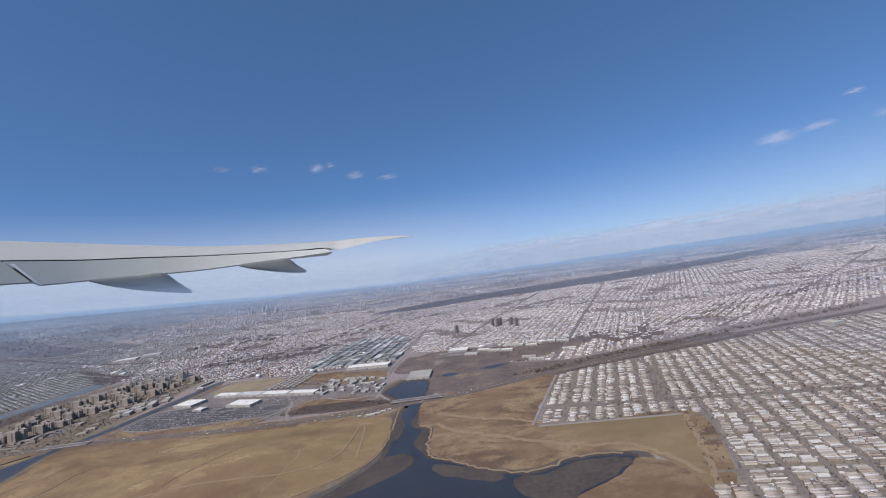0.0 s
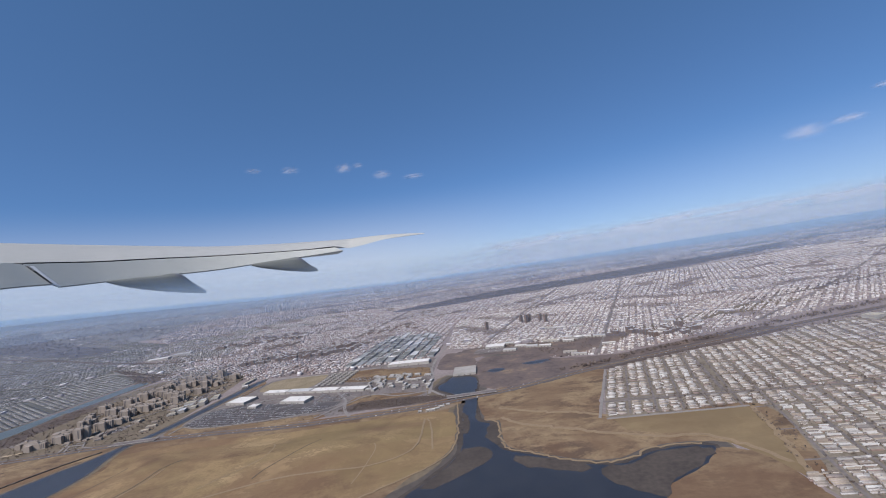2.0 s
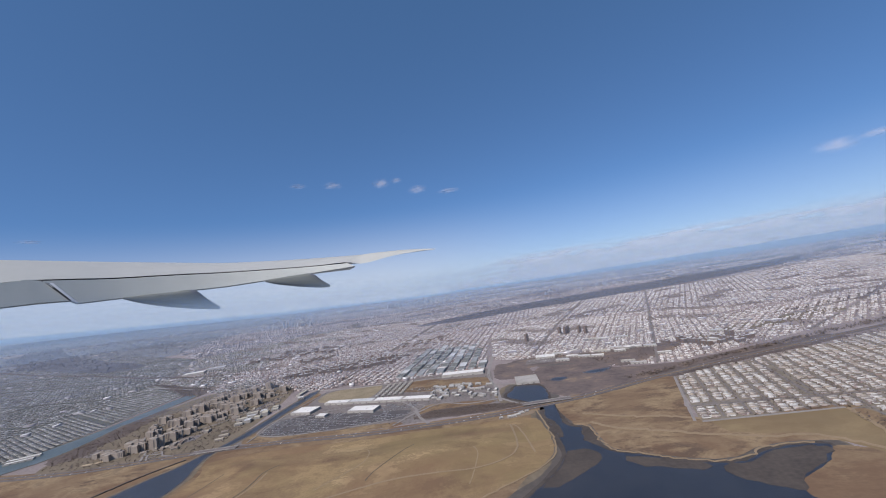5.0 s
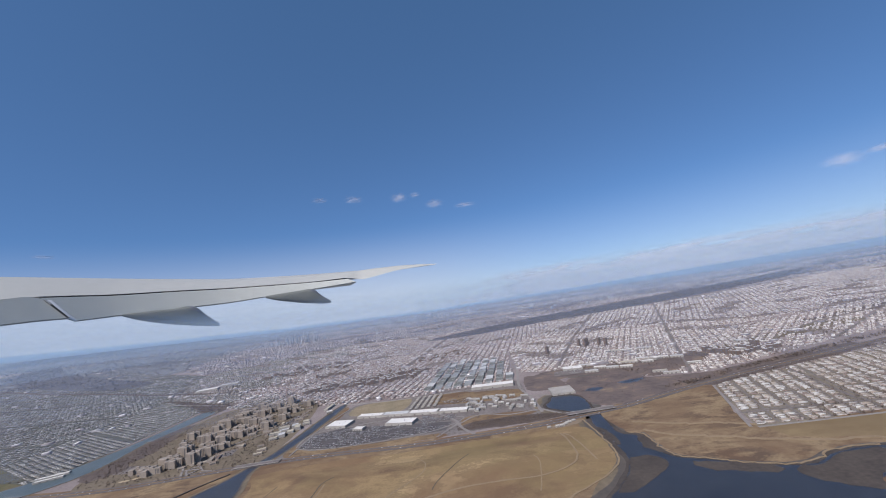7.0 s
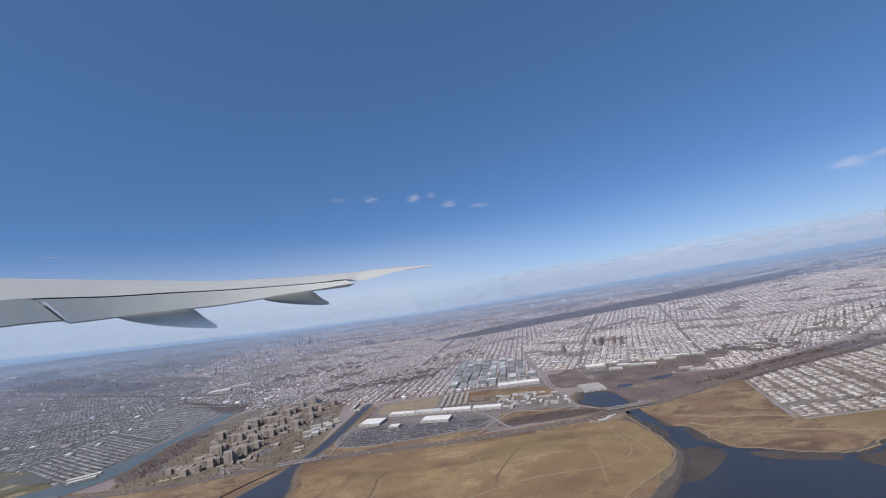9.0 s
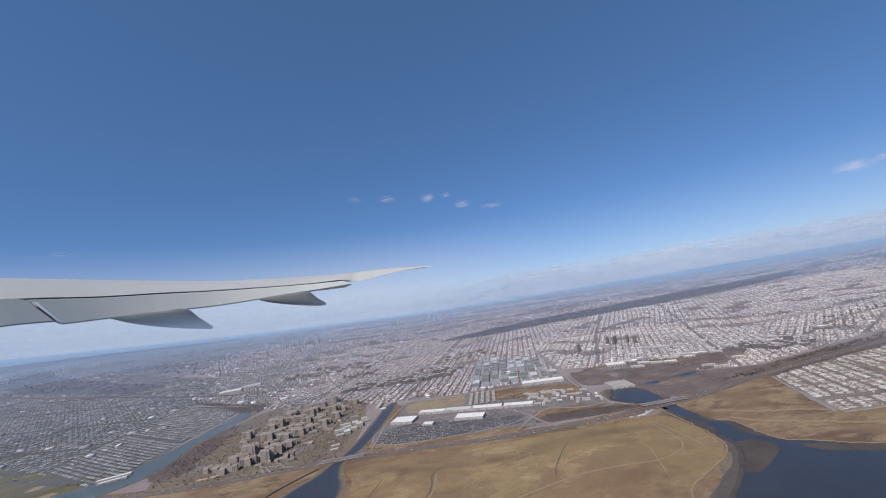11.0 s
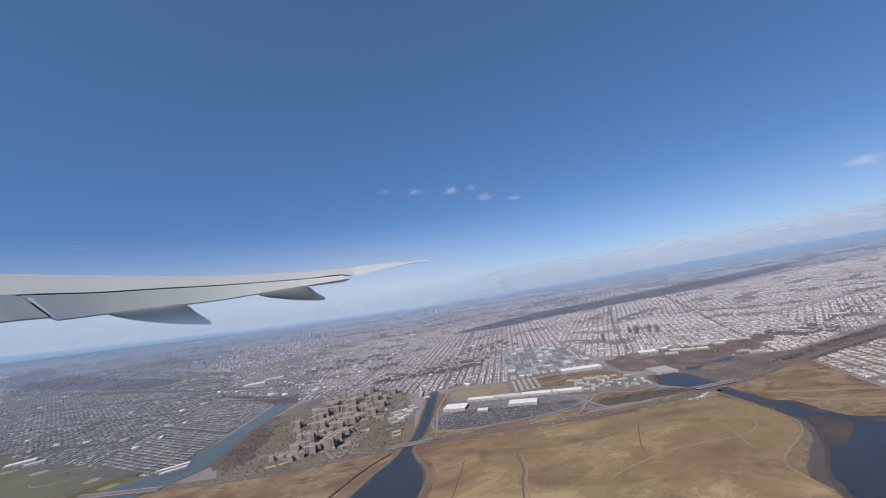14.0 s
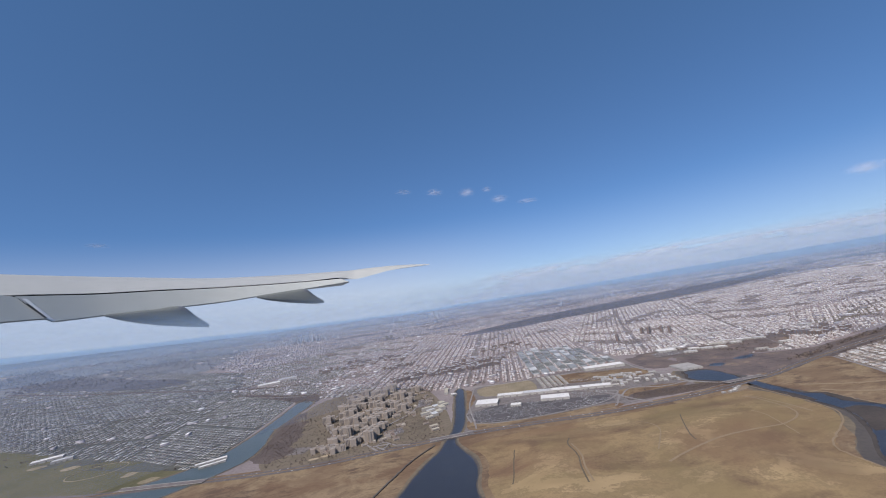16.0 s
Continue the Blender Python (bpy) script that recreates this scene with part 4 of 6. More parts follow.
def cloud_material(name, falloff, stretch, low, high, opacity, tones):
    """White scattering cloud whose thickness thins out unevenly."""
    m = bpy.data.materials.new(name)
    m.use_nodes = True
    n, l = m.node_tree.nodes, m.node_tree.links
    b = n["Principled BSDF"]
    b.inputs["Roughness"].default_value = 1.0
    b.inputs["Specular IOR Level"].default_value = 0.0
    co, mp, no = n.new("ShaderNodeTexCoord"), n.new("ShaderNodeMapping"), n.new("ShaderNodeTexNoise")
    mp.inputs["Scale"].default_value = stretch
    no.inputs["Detail"].default_value, no.inputs["Roughness"].default_value, no.inputs["Scale"].default_value = 6, 0.6, 1.0
    l.new(co.outputs["Object"], mp.inputs["Vector"])
    l.new(mp.outputs[0], no.inputs["Vector"])
    tone = n.new("ShaderNodeValToRGB")
    tone.color_ramp.elements[0].position, tone.color_ramp.elements[0].color = 0.35, (*tones[0], 1)
    tone.color_ramp.elements[1].position, tone.color_ramp.elements[1].color = 0.65, (*tones[1], 1)
    l.new(no.outputs[0], tone.inputs[0])
    l.new(tone.outputs[0], b.inputs["Base Color"])
    edge = falloff(n, l, co)
    mul, mr = n.new("ShaderNodeMath"), n.new("ShaderNodeMapRange")
    mul.operation = "MULTIPLY"
    l.new(no.outputs[0], mul.inputs[0])
    l.new(edge, mul.inputs[1])
    mr.interpolation_type = "SMOOTHSTEP"
    mr.inputs["From Min"].default_value, mr.inputs["From Max"].default_value = low, high
    mr.inputs["To Max"].default_value = opacity
    l.new(mul.outputs[0], mr.inputs["Value"])
    l.new(mr.outputs[0], b.inputs["Alpha"])
    return m


def oval(n, l, co):
    le, mr = n.new("ShaderNodeVectorMath"), n.new("ShaderNodeMapRange")
    le.operation = "LENGTH"
    l.new(co.outputs["Object"], le.inputs[0])
    mr.inputs["From Min"].default_value, mr.inputs["From Max"].default_value = 1.0, 0.0
    l.new(le.outputs["Value"], mr.inputs["Value"])
    return mr.outputs[0]


def belt(n, l, co):
    sp, ra = n.new("ShaderNodeSeparateXYZ"), n.new("ShaderNodeValToRGB")
    mr = n.new("ShaderNodeMapRange")
    l.new(co.outputs["Object"], sp.inputs[0])
    mr.inputs["From Min"].default_value, mr.inputs["From Max"].default_value = 150, 510
    l.new(sp.outputs["Z"], mr.inputs["Value"])
    e = ra.color_ramp.elements
    e[0].position, e[0].color = 0.0, (1, 1, 1, 1)
    e[1].position, e[1].color = 1.0, (0, 0, 0, 1)
    e.new(0.4).color = (0.9, 0.9, 0.9, 1)
    e.new(0.7).color = (0.5, 0.5, 0.5, 1)
    l.new(mr.outputs[0], ra.inputs[0])
    ends, both = n.new("ShaderNodeMapRange"), n.new("ShaderNodeMath")
    ends.interpolation_type = "SMOOTHSTEP"
    ends.inputs["From Min"].default_value, ends.inputs["From Max"].default_value = -600, 900
    ends.inputs["To Min"].default_value = 0.35
    both.operation = "MULTIPLY"
    l.new(sp.outputs["X"], ends.inputs["Value"])
    l.new(ends.outputs[0], both.inputs[0])
    l.new(ra.outputs[0], both.inputs[1])
    return both.outputs[0]


def clouds():
    puff = cloud_material("small_cloud", oval, (0.9, 1.2, 0.8), 0.05, 0.55, 0.175, ((0.62, 0.57, 0.58), (0.78, 0.73, 0.72)))
    for i, (x, y, z, w, h) in enumerate(((-473, 986, 495, 34, 15), (-362, 1110, 518, 36, 20), (-308, 1060, 505, 22, 10), (-255, 1131, 489, 40, 18), (-161, 1143, 473, 48, 11), (-560, 960, 500, 30, 9),
                                         (-1434, 1065, 489, 42, 9), (872, 1000, 404, 66, 26), (968, 985, 418, 50, 15), (1105, 930, 420, 62, 18), (1012, 930, 476, 34, 10))):
        verts, faces = [], []
        rng = np.random.default_rng(40 + i)
        for s in range(3):
            off, k = (s - 1) * 0.5, 6
            b0 = len(verts)
            size = 1.0 - 0.15 * abs(s - 1)
            for u in range(k + 1):
                for v in range(k + 1):
                    a, b = (2 * u / k - 1) * size, (2 * v / k - 1) * size
                    verts.append((a, off + 0.12 * rng.normal() * (1 - a * a), b))
            faces += [(b0 + u * (k + 1) + v, b0 + (u + 1) * (k + 1) + v, b0 + (u + 1) * (k + 1) + v + 1, b0 + u * (k + 1) + v + 1) for u in range(k) for v in range(k)]
        c = tagged(mesh_object("cloud", verts, faces, puff), "small thin white fair-weather cloud", "cloud", "fair-weather clouds")
        c.location, c.scale = (x, y, z), (w, 20, h)
        c.rotation_euler = (0, radians(3), math.atan2(y + 50, x + 280) - math.pi / 2)
    bank = cloud_material("low_cloud_bank", belt, (0.0016, 0.0016, 0.016), 0.1, 0.46, 0.6, ((0.38, 0.385, 0.45), (0.47, 0.45, 0.49)))
    verts, faces, k = [], [], 120
    for i in range(k + 1):
        a = radians(15 + 80 * i / k)
        verts += [(-280 + 4640 * math.cos(a), -30 + 4640 * math.sin(a), z) for z in (120, 340, 560, 780)]
    for i in range(k):
        faces += [(4 * i + j, 4 * i + j + 1, 4 * i + j + 5, 4 * i + j + 4) for j in range(3)]
    b = tagged(mesh_object("cloud_bank", verts, faces, bank), "long pinkish-white bank of low cloud over the horizon", "cloud bank", kind="structure")


# ---- city ----
CLEAR = [CREEK_A, CREEK_B, CREEK_C, MOUND, MEADOW, WETLAND, WOODS_N, TOWER_PARK, SHOPS, SOUTH_PARK, VACANT, CREEK_HEAD, *FAR_WOODS]
CLEAR = [spline(p, 15, True) for p in CLEAR]
ROAD_LINE = spline(HIGHWAY, 10)


def lots(poly, street, across, pitch, long, row_gap, block_len, seed, jitter=0.5, drop=0.05, margin=14, patchy=1.0, rows=2, wood=70.0, thin=0.72, corner=None):
    """House plots in rows along streets: centres and the street's angle."""
    rng = np.random.default_rng(seed)
    p = np.array(poly, float)
    u, v = np.array(street, float), np.array(across, float)
    u, v = u / np.linalg.norm(u), v / np.linalg.norm(v)
    inv = np.linalg.inv(np.stack([u, v], 1))
    q = (inv @ p.T).T
    u0 = v00 = 0.0
    period = rows * (long + 1.0) + row_gap
    first = q[:, 1].min()
    if corner:  # a street corner: the grid of streets passes through it
        u0, v00 = inv @ np.array(corner, float)
        first = v00 + row_gap / 2 + long / 2 + 0.5 - math.ceil((v00 - first) / period) * period
    us = np.arange(q[:, 0].min(), q[:, 0].max(), pitch)
    us = us[np.mod(us - u0, block_len) > max(pitch * 1.2, 6.0 if pitch < 4 else 0)]
    v0 = np.arange(first, q[:, 1].max(), period)
    vs = np.concatenate([v0 + k * (long + 1.0) for k in range(rows)])
    gu, gv = (g.ravel() for g in np.meshgrid(us, vs, indexing="ij"))
    keep = rng.random(len(gu)) > drop
    gu, gv = gu[keep], gv[keep]
    gu = gu + rng.normal(0, jitter * 0.3, len(gu))
    gv = gv + rng.normal(0, jitter * 0.5, len(gv))
    xy = gu[:, None] * u + gv[:, None] * v
    wave = np.sin(xy[:, 0] / 61 + 2 * np.sin(xy[:, 1] / 83)) * np.sin(xy[:, 1] / 47 + 1.5 * np.sin(xy[:, 0] / 71))
    xy = xy[rng.random(len(xy)) > np.clip(wave - 0.45, 0, 1) * 1.1 * patchy]
    x, y = xy.T
    ok = inside(p, x, y) & (np.hypot(x + 280, y + 30) < RIM - 60)
    for c in CLEAR:
        ok &= ~inside(c, x, y)
    ok &= grove(x, y, wood) < thin
    for line in AVENUES:
        ok &= beside(x, y, line) > 5.5
    ok &= beside(x, y, RAIL) > 8
    for sx, sy, r in SITES:
        ok &= np.hypot(x - sx, y - sy) > r
    near = np.sqrt((x[:, None] - ROAD_LINE[None, ::3, 0]) ** 2 + (y[:, None] - ROAD_LINE[None, ::3, 1]) ** 2).min(1) if len(x) < 30000 else np.full(len(x), 99.0)
    ok &= near > margin
    return x[ok], y[ok], math.atan2(v[1], v[0])


def streets(poly, street, across, period, corner, width, level, label):
    """Asphalt streets side by side through a quarter."""
    p = np.array(poly, float)
    u, v = np.array(street, float), np.array(across, float)
    u, v = u / np.linalg.norm(u), v / np.linalg.norm(v)
    q = (np.linalg.inv(np.stack([u, v], 1)) @ (p - corner).T).T
    along = np.arange(q[:, 0].min(), q[:, 0].max(), 9.0)
    for k in range(math.ceil(q[:, 1].min() / period), math.floor(q[:, 1].max() / period) + 1):
        xy = np.array(corner) + along[:, None] * u + k * period * v
        run = xy[inside(p, xy[:, 0], xy[:, 1])]
        if len(run) > 3:
            strip("street", run, width, level, M_ASPHALT, label, "road", thick=0.3)


HOWARD = [(66, 405), (205, 395), (155, 265), (150, 60), (700, 60), (1100, 500), (1050, 720), (700, 680), (465, 648), (300, 610), (200, 588), (125, 563)]
OZONE = [(75, 672), (170, 648), (260, 672), (480, 735), (760, 775), (1700, 960), (2000, 1900), (300, 1900), (-100, 1150), (-115, 860), (-20, 810), (60, 770)]
EASTSIDE = [(-140, 800), (-350, 780), (-470, 795), (-545, 812), (-640, 905), (-790, 905), (-860, 935), (-1100, 1110), (-1250, 1500), (-900, 2000), (300, 1900), (-105, 1150)]
CANARSIE = [(-905, 560), (-910, 650), (-900, 760), (-890, 920), (-1100, 1110), (-1250, 1500), (-1800, 1800), (-2200, 1500), (-1900, 980), (-1330, 712)]
FAR_MID = [(-1250, 1500), (-900, 1950), (300, 1900), (2000, 1900), (1700, 960), (4000, 1500), (3300, 2950), (2100, 3650), (1000, 4080), (-1000, 4200), (-1600, 4000), (-1700, 3000), (-1500, 1700)]


def mixed(rng, x, y, hu, hv, share):
    """Turns some of the houses a quarter and shrinks them, as sheds and side wings do."""
    turn = rng.random(len(x)) < share
    return np.where(turn, hu * 0.55, hu), np.where(turn, hv * 0.85, hv)


def house_near():
    root = tagged(new("house"), "small detached house with a pitched roof", "house", "houses in the street grid")
    part("wall", block(-1, 1, -1, 1, -0.2, 0.62), M_HWALL, root)
    bm = bmesh.new()
    pts = [(-1.06, -1.12, 0.6), (1.06, -1.12, 0.6), (1.06, 1.12, 0.6), (-1.06, 1.12, 0.6), (-1.0, 0, 1.0), (1.0, 0, 1.0)]
    vs = [bm.verts.new(p) for p in pts]
    for f in ((0, 1, 5, 4), (2, 3, 4, 5), (1, 2, 5), (3, 0, 4), (3, 2, 1, 0)):
        bm.faces.new([vs[i] for i in f])
    top = part("roof", bm, M_HROOF, root)
    part("chimney", block(0.35, 0.5, 0.2, 0.42, 0.7, 1.12), M_BRICK, top)
    return root


def city():
    rng = np.random.default_rng(5)
    corner = (64, 405)
    streets(HOWARD, (0.37, 0.93), (1.0, -0.12), 27.0, corner, 2.5, 0.12, "grey asphalt street between rows of houses")
    streets(HOWARD, (1.0, -0.12), (0.37, 0.93), 52.0, corner, 2.2, 0.18, "grey asphalt cross street between the houses")
    x, y, a = lots(HOWARD, (0.37, 0.93), (1.0, -0.12), 2.45, 10.0, 5.0, 52.0, 11, jitter=0.4, drop=0.05, patchy=0.1, thin=1.12, margin=16, corner=corner)
    n = len(x)
    hu, hv, hh = rng.uniform(3.3, 5.2, n), rng.uniform(0.5, 0.95, n), rng.uniform(1.4, 2.2, n)
    a2, b2 = mixed(rng, x, y, hu, hv, 0.2)
    hu, hv = np.where(y > 330, a2 * rng.uniform(0.7, 1.0, n), hu), np.where(y > 330, b2 * 0.84, hv)
    x = x + np.where(y > 330, rng.uniform(-0.9, 0.9, n), 0)
    close = (y < 440) & (x < 300) & (y > 270)
    pick = np.flatnonzero(close)[:300]
    first = house_near()
    for k, i in enumerate(pick):
        m = Matrix.LocRotScale((x[i], y[i], 0), Euler((0, 0, a + rng.normal(0, 0.03))), None)
        h = first if k == 0 else copy_thing(first, m)
        h.matrix_basis = m
        h.scale = (hu[i], hv[i], hh[i])
    rest = np.ones(n, bool)
    rest[pick] = False
    houses("suburb_houses", x[rest], y[rest], hu[rest], hv[rest], hh[rest], np.full(rest.sum(), a), [M_WALLS, M_LOWROOF],
           "dense rows of small houses with pale roofs", "houses", gable=True)
    sx, sy, q = lots(HOWARD, (0.37, 0.93), (1.0, -0.12), 2.7, 10.0, 5.0, 52.0, 12, jitter=3.0, drop=0.1, patchy=0.3, thin=1.12, margin=16, corner=corner)
    m = len(sx)
    houses("sheds", sx + rng.uniform(-4.5, 4.5, m), sy, rng.uniform(0.6, 1.5, m), rng.uniform(0.5, 1.0, m), rng.uniform(0.8, 1.5, m), q + rng.normal(0, 0.1, m), [M_WALLS, M_LOWROOF],
           "garages, sheds and extensions behind the houses", "sheds")
    trees("street_trees", *scatter(HOWARD, 12000, 21, 70.0), 0.6, 1.4, "bare brown winter street trees among the houses")
    for k, (poly, u, v, pitch, long, gap, length) in enumerate((
            ([(75, 672), (170, 648), (260, 672), (330, 700), (470, 1010), (280, 1290), (-40, 1290), (-100, 1150), (-115, 860), (-20, 815), (60, 770)], (0.42, 0.91), (1.0, -0.3), 3.0, 4.6, 4.6, 62),
            ([(330, 700), (480, 735), (760, 775), (1700, 960), (1800, 1250), (620, 1010), (480, 1000)], (0.72, 0.69), (0.69, -0.72), 3.4, 5.0, 4.8, 70),
            ([(480, 1030), (1000, 1110), (1850, 1300), (2000, 1900), (700, 1840), (290, 1310)], (0.5, 0.87), (0.95, -0.3), 4.2, 5.6, 5.4, 90),
            ([(-30, 1310), (280, 1310), (680, 1830), (300, 1900), (60, 1480)], (0.44, 0.9), (1.0, -0.2), 3.8, 5.2, 5.6, 100))):
        x, y, a = lots(poly, u, v, pitch, long, gap, length, 120 + k, jitter=0.9, drop=0.12, margin=10)
        n = len(x)
        big = rng.random(n) < 0.015
        hu, hv = mixed(rng, x, y, rng.uniform(1.6, 2.7, n) * (1 + 0.2 * (k == 2)), rng.uniform(0.9, 1.6, n), 0.35)
        houses("suburb_houses", x, y, np.where(big, 6.0, hu), np.where(big, 4.0, hv), rng.uniform(1.5, 3.0, n), a + rng.normal(0, 0.04, n),
               [M_WALLS, M_ROOFS], "dense rows of small houses with grey and pale roofs", "houses", gable=True)
    trees("street_trees", *scatter(OZONE, 20000, 22, 70.0), 0.9, 2.2, "bare brown winter trees among the houses")
    x, y, a = lots(EASTSIDE, (0.2, 0.98), (1.0, -0.15), 3.4, 5.0, 5.4, 54, 13, drop=0.14)
    n = len(x)
    hu, hv, hh = rng.uniform(1.9, 2.8, n), rng.uniform(1.1, 1.7, n), rng.uniform(1.6, 3.2, n)
    west = x < -480 + 140 * grove(x, y, 90.0, 0.6) + rng.normal(0, 50, n)
    coast = x < -850 + 160 * grove(x, y, 70.0, 0.6) + rng.normal(0, 50, n)
    for some, walls, roofs in ((coast, M_BAYWALL, M_BAYROOF), (west & ~coast, M_WALLS, M_BRICKROWS), (~west & ~coast, M_WALLS, M_ROWS)):
        houses("row_houses", x[some], y[some], hu[some], hv[some], hh[some], np.full(some.sum(), a), [walls, roofs],
               "dense brick row houses with flat tar roofs", "houses")
    for k, (poly, u, v) in enumerate((([(75, 672), (260, 672), (480, 735), (760, 775), (1300, 900), (900, 1300), (-40, 1290), (-115, 860), (60, 770)], (0.42, 0.91), (1.0, -0.3)),)):
        x, y, q = lots(poly, u, v, 3.1, 5.2, 5.0, 54, 41 + k, jitter=4.0, drop=0.6, thin=0.9)
        m = len(x)
        houses("sheds", x, y, rng.uniform(0.5, 1.4, m), rng.uniform(0.4, 0.9, m), rng.uniform(0.8, 3.6, m), q + rng.choice([0.0, 1.57], m), [M_WALLS, M_ROWS],
               "sheds, garages and back buildings among the houses", "sheds")
    trees("street_trees", *scatter(EASTSIDE, 14000, 23, 70.0), 0.9, 2.2, "bare brown winter trees among the houses")
    for k, (poly, way) in enumerate((([(-905, 560), (-910, 650), (-900, 760), (-890, 920), (-1090, 1100), (-1090, 600)], (0.5, 0.87)),
                                     ([(-1096, 604), (-1096, 1110), (-1250, 1500), (-1800, 1800), (-2200, 1500), (-1900, 980), (-1330, 712)], (0.03, 1.0)))):
        fine = (0.62, 0.85)[k]
        x, y, a = lots(poly, way, (way[1], -way[0]), 15 * fine, 3.4 * fine, 5.4 * fine, 185, 14 + k, drop=0.05, jitter=0.25, patchy=0.4, thin=1.15)
        n = len(x)
        houses("row_houses", x, y, rng.uniform(1.05, 1.5, n) * fine, rng.uniform(6.2, 7.6, n) * fine, rng.uniform(1.4, 2.2, n) * fine, np.full(n, a), [M_BAYWALL, M_BAYROOF],
               "long rows of attached houses with grey roofs", "houses")
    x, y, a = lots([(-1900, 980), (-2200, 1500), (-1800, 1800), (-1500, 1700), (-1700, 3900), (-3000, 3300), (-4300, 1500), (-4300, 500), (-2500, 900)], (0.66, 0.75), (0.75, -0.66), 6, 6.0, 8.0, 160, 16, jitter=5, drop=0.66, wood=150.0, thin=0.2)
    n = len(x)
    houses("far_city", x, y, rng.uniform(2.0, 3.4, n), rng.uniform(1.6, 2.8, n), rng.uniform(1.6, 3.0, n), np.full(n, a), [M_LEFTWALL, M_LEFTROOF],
           "scattered haze-tinted far suburb buildings", "city")
    trees("creek_wood_trees", *scatter(CREEK_HEAD, 420, 44), 1.2, 2.6, "dark bare trees at the head of the creek")
    for k in range(2):
        trees("far_groves", *scatter(FAR_WOODS[k], 900, 46 + k), 2.5, 5.0, "hazy bare trees of the far woods", M_FARTWIG)
    line = spline(RAIL, 5)
    trees("railway_trees", line[:, 0] + rng.normal(0, 4.5, len(line)), line[:, 1] + rng.normal(0, 4.5, len(line)), 1.4, 2.8, "dark bare trees along the railway cutting")
    trees("street_trees", *scatter(CANARSIE, 5000, 24, 70.0), 0.8, 1.9, "bare brown winter trees among the houses")
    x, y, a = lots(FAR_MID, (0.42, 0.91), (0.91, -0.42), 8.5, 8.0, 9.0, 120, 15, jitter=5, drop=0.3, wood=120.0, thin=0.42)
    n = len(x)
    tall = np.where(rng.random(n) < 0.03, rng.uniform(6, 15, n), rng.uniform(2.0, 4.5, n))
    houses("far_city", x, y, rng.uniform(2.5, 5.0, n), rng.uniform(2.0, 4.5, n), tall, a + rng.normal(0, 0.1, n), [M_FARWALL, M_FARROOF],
           "haze-tinted far city of countless low buildings", "city")
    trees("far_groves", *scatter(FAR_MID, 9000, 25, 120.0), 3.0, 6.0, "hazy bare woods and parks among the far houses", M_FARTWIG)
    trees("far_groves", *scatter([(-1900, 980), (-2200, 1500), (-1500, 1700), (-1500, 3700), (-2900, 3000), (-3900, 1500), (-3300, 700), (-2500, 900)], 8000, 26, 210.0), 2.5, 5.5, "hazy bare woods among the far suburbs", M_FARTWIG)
    for k, (poly, count, low, high) in enumerate(((EASTSIDE, 260, 5, 11), (OZONE, 200, 5, 10), (CANARSIE, 60, 5, 10), (FAR_MID, 700, 6, 20), ([(-1500, 1700), (-1700, 2900), (-2700, 2500), (-2600, 1300)], 60, 8, 18))):
        x, y = scatter(poly, count, 60 + k)
        for c in CLEAR:
            ok = ~inside(c, x, y)
            x, y = x[ok], y[ok]
        n = len(x)
        hu = rng.uniform(low, high, n)
        houses("large_roofs", x, y, hu, hu * rng.uniform(0.3, 0.7, n), rng.uniform(3.2, 5.5, n), rng.choice([0.3, 0.4, 1.9, -0.2], n) + rng.normal(0, 0.06, n),
               [M_FARWALL, M_BIGROOF], "wide pale flat roofs of schools and works", "buildings")


def scatter(poly, count, seed, wood=0.0, avoid=()):
    rng = np.random.default_rng(seed)
    p = np.array(poly, float)
    x, y = rng.uniform(p[:, 0].min(), p[:, 0].max(), count * 3), rng.uniform(p[:, 1].min(), p[:, 1].max(), count * 3)
    ok = inside(p, x, y)
    for c in (CREEK_A, CREEK_B, CREEK_C, *avoid):
        ok &= ~inside(c, x, y)
    if wood:
        ok &= rng.random(len(x)) < np.clip((grove(x, y, wood) - 0.1) * 1.6, 0.3, 1)
    return x[ok][:count], y[ok][:count]


def trees(name, x, y, low, high, label, material=None):
    """Bare crowns: loose clumps of small twig faces, uneven and gappy."""
    rng = np.random.default_rng(len(x))
    n, k = len(x), 9
    r = rng.uniform(low, high, n)
    d = rng.normal(0, 1, (n, k, 3))
    d /= np.linalg.norm(d, axis=2, keepdims=True)
    d[..., 2] = np.abs(d[..., 2])
    c = np.stack([x, y, r * 0.55 + relief(x, y)], -1)[:, None] + d * (r[:, None, None] * rng.uniform(0.35, 0.9, (n, k, 1)))
    tri = c[:, :, None] + rng.normal(0, 0.42, (n, k, 3, 3)) * r[:, None, None, None]
    co = tri.reshape(-1, 3)
    co[:, 2] = np.maximum(co[:, 2], 0.05 + np.repeat(relief(x, y), k * 3))
    me = bpy.data.meshes.new(name)
    m = len(co)
    me.vertices.add(m)
    me.vertices.foreach_set("co", co.ravel())
    me.loops.add(m)
    me.loops.foreach_set("vertex_index", np.arange(m, dtype=np.int32))
    me.polygons.add(m // 3)
    me.polygons.foreach_set("loop_start", np.arange(0, m, 3, dtype=np.int32))
    me.materials.append(material or M_TWIG)
    me.update(calc_edges=True)
    return tagged(new(name, me), label, "trees", kind="stuff")


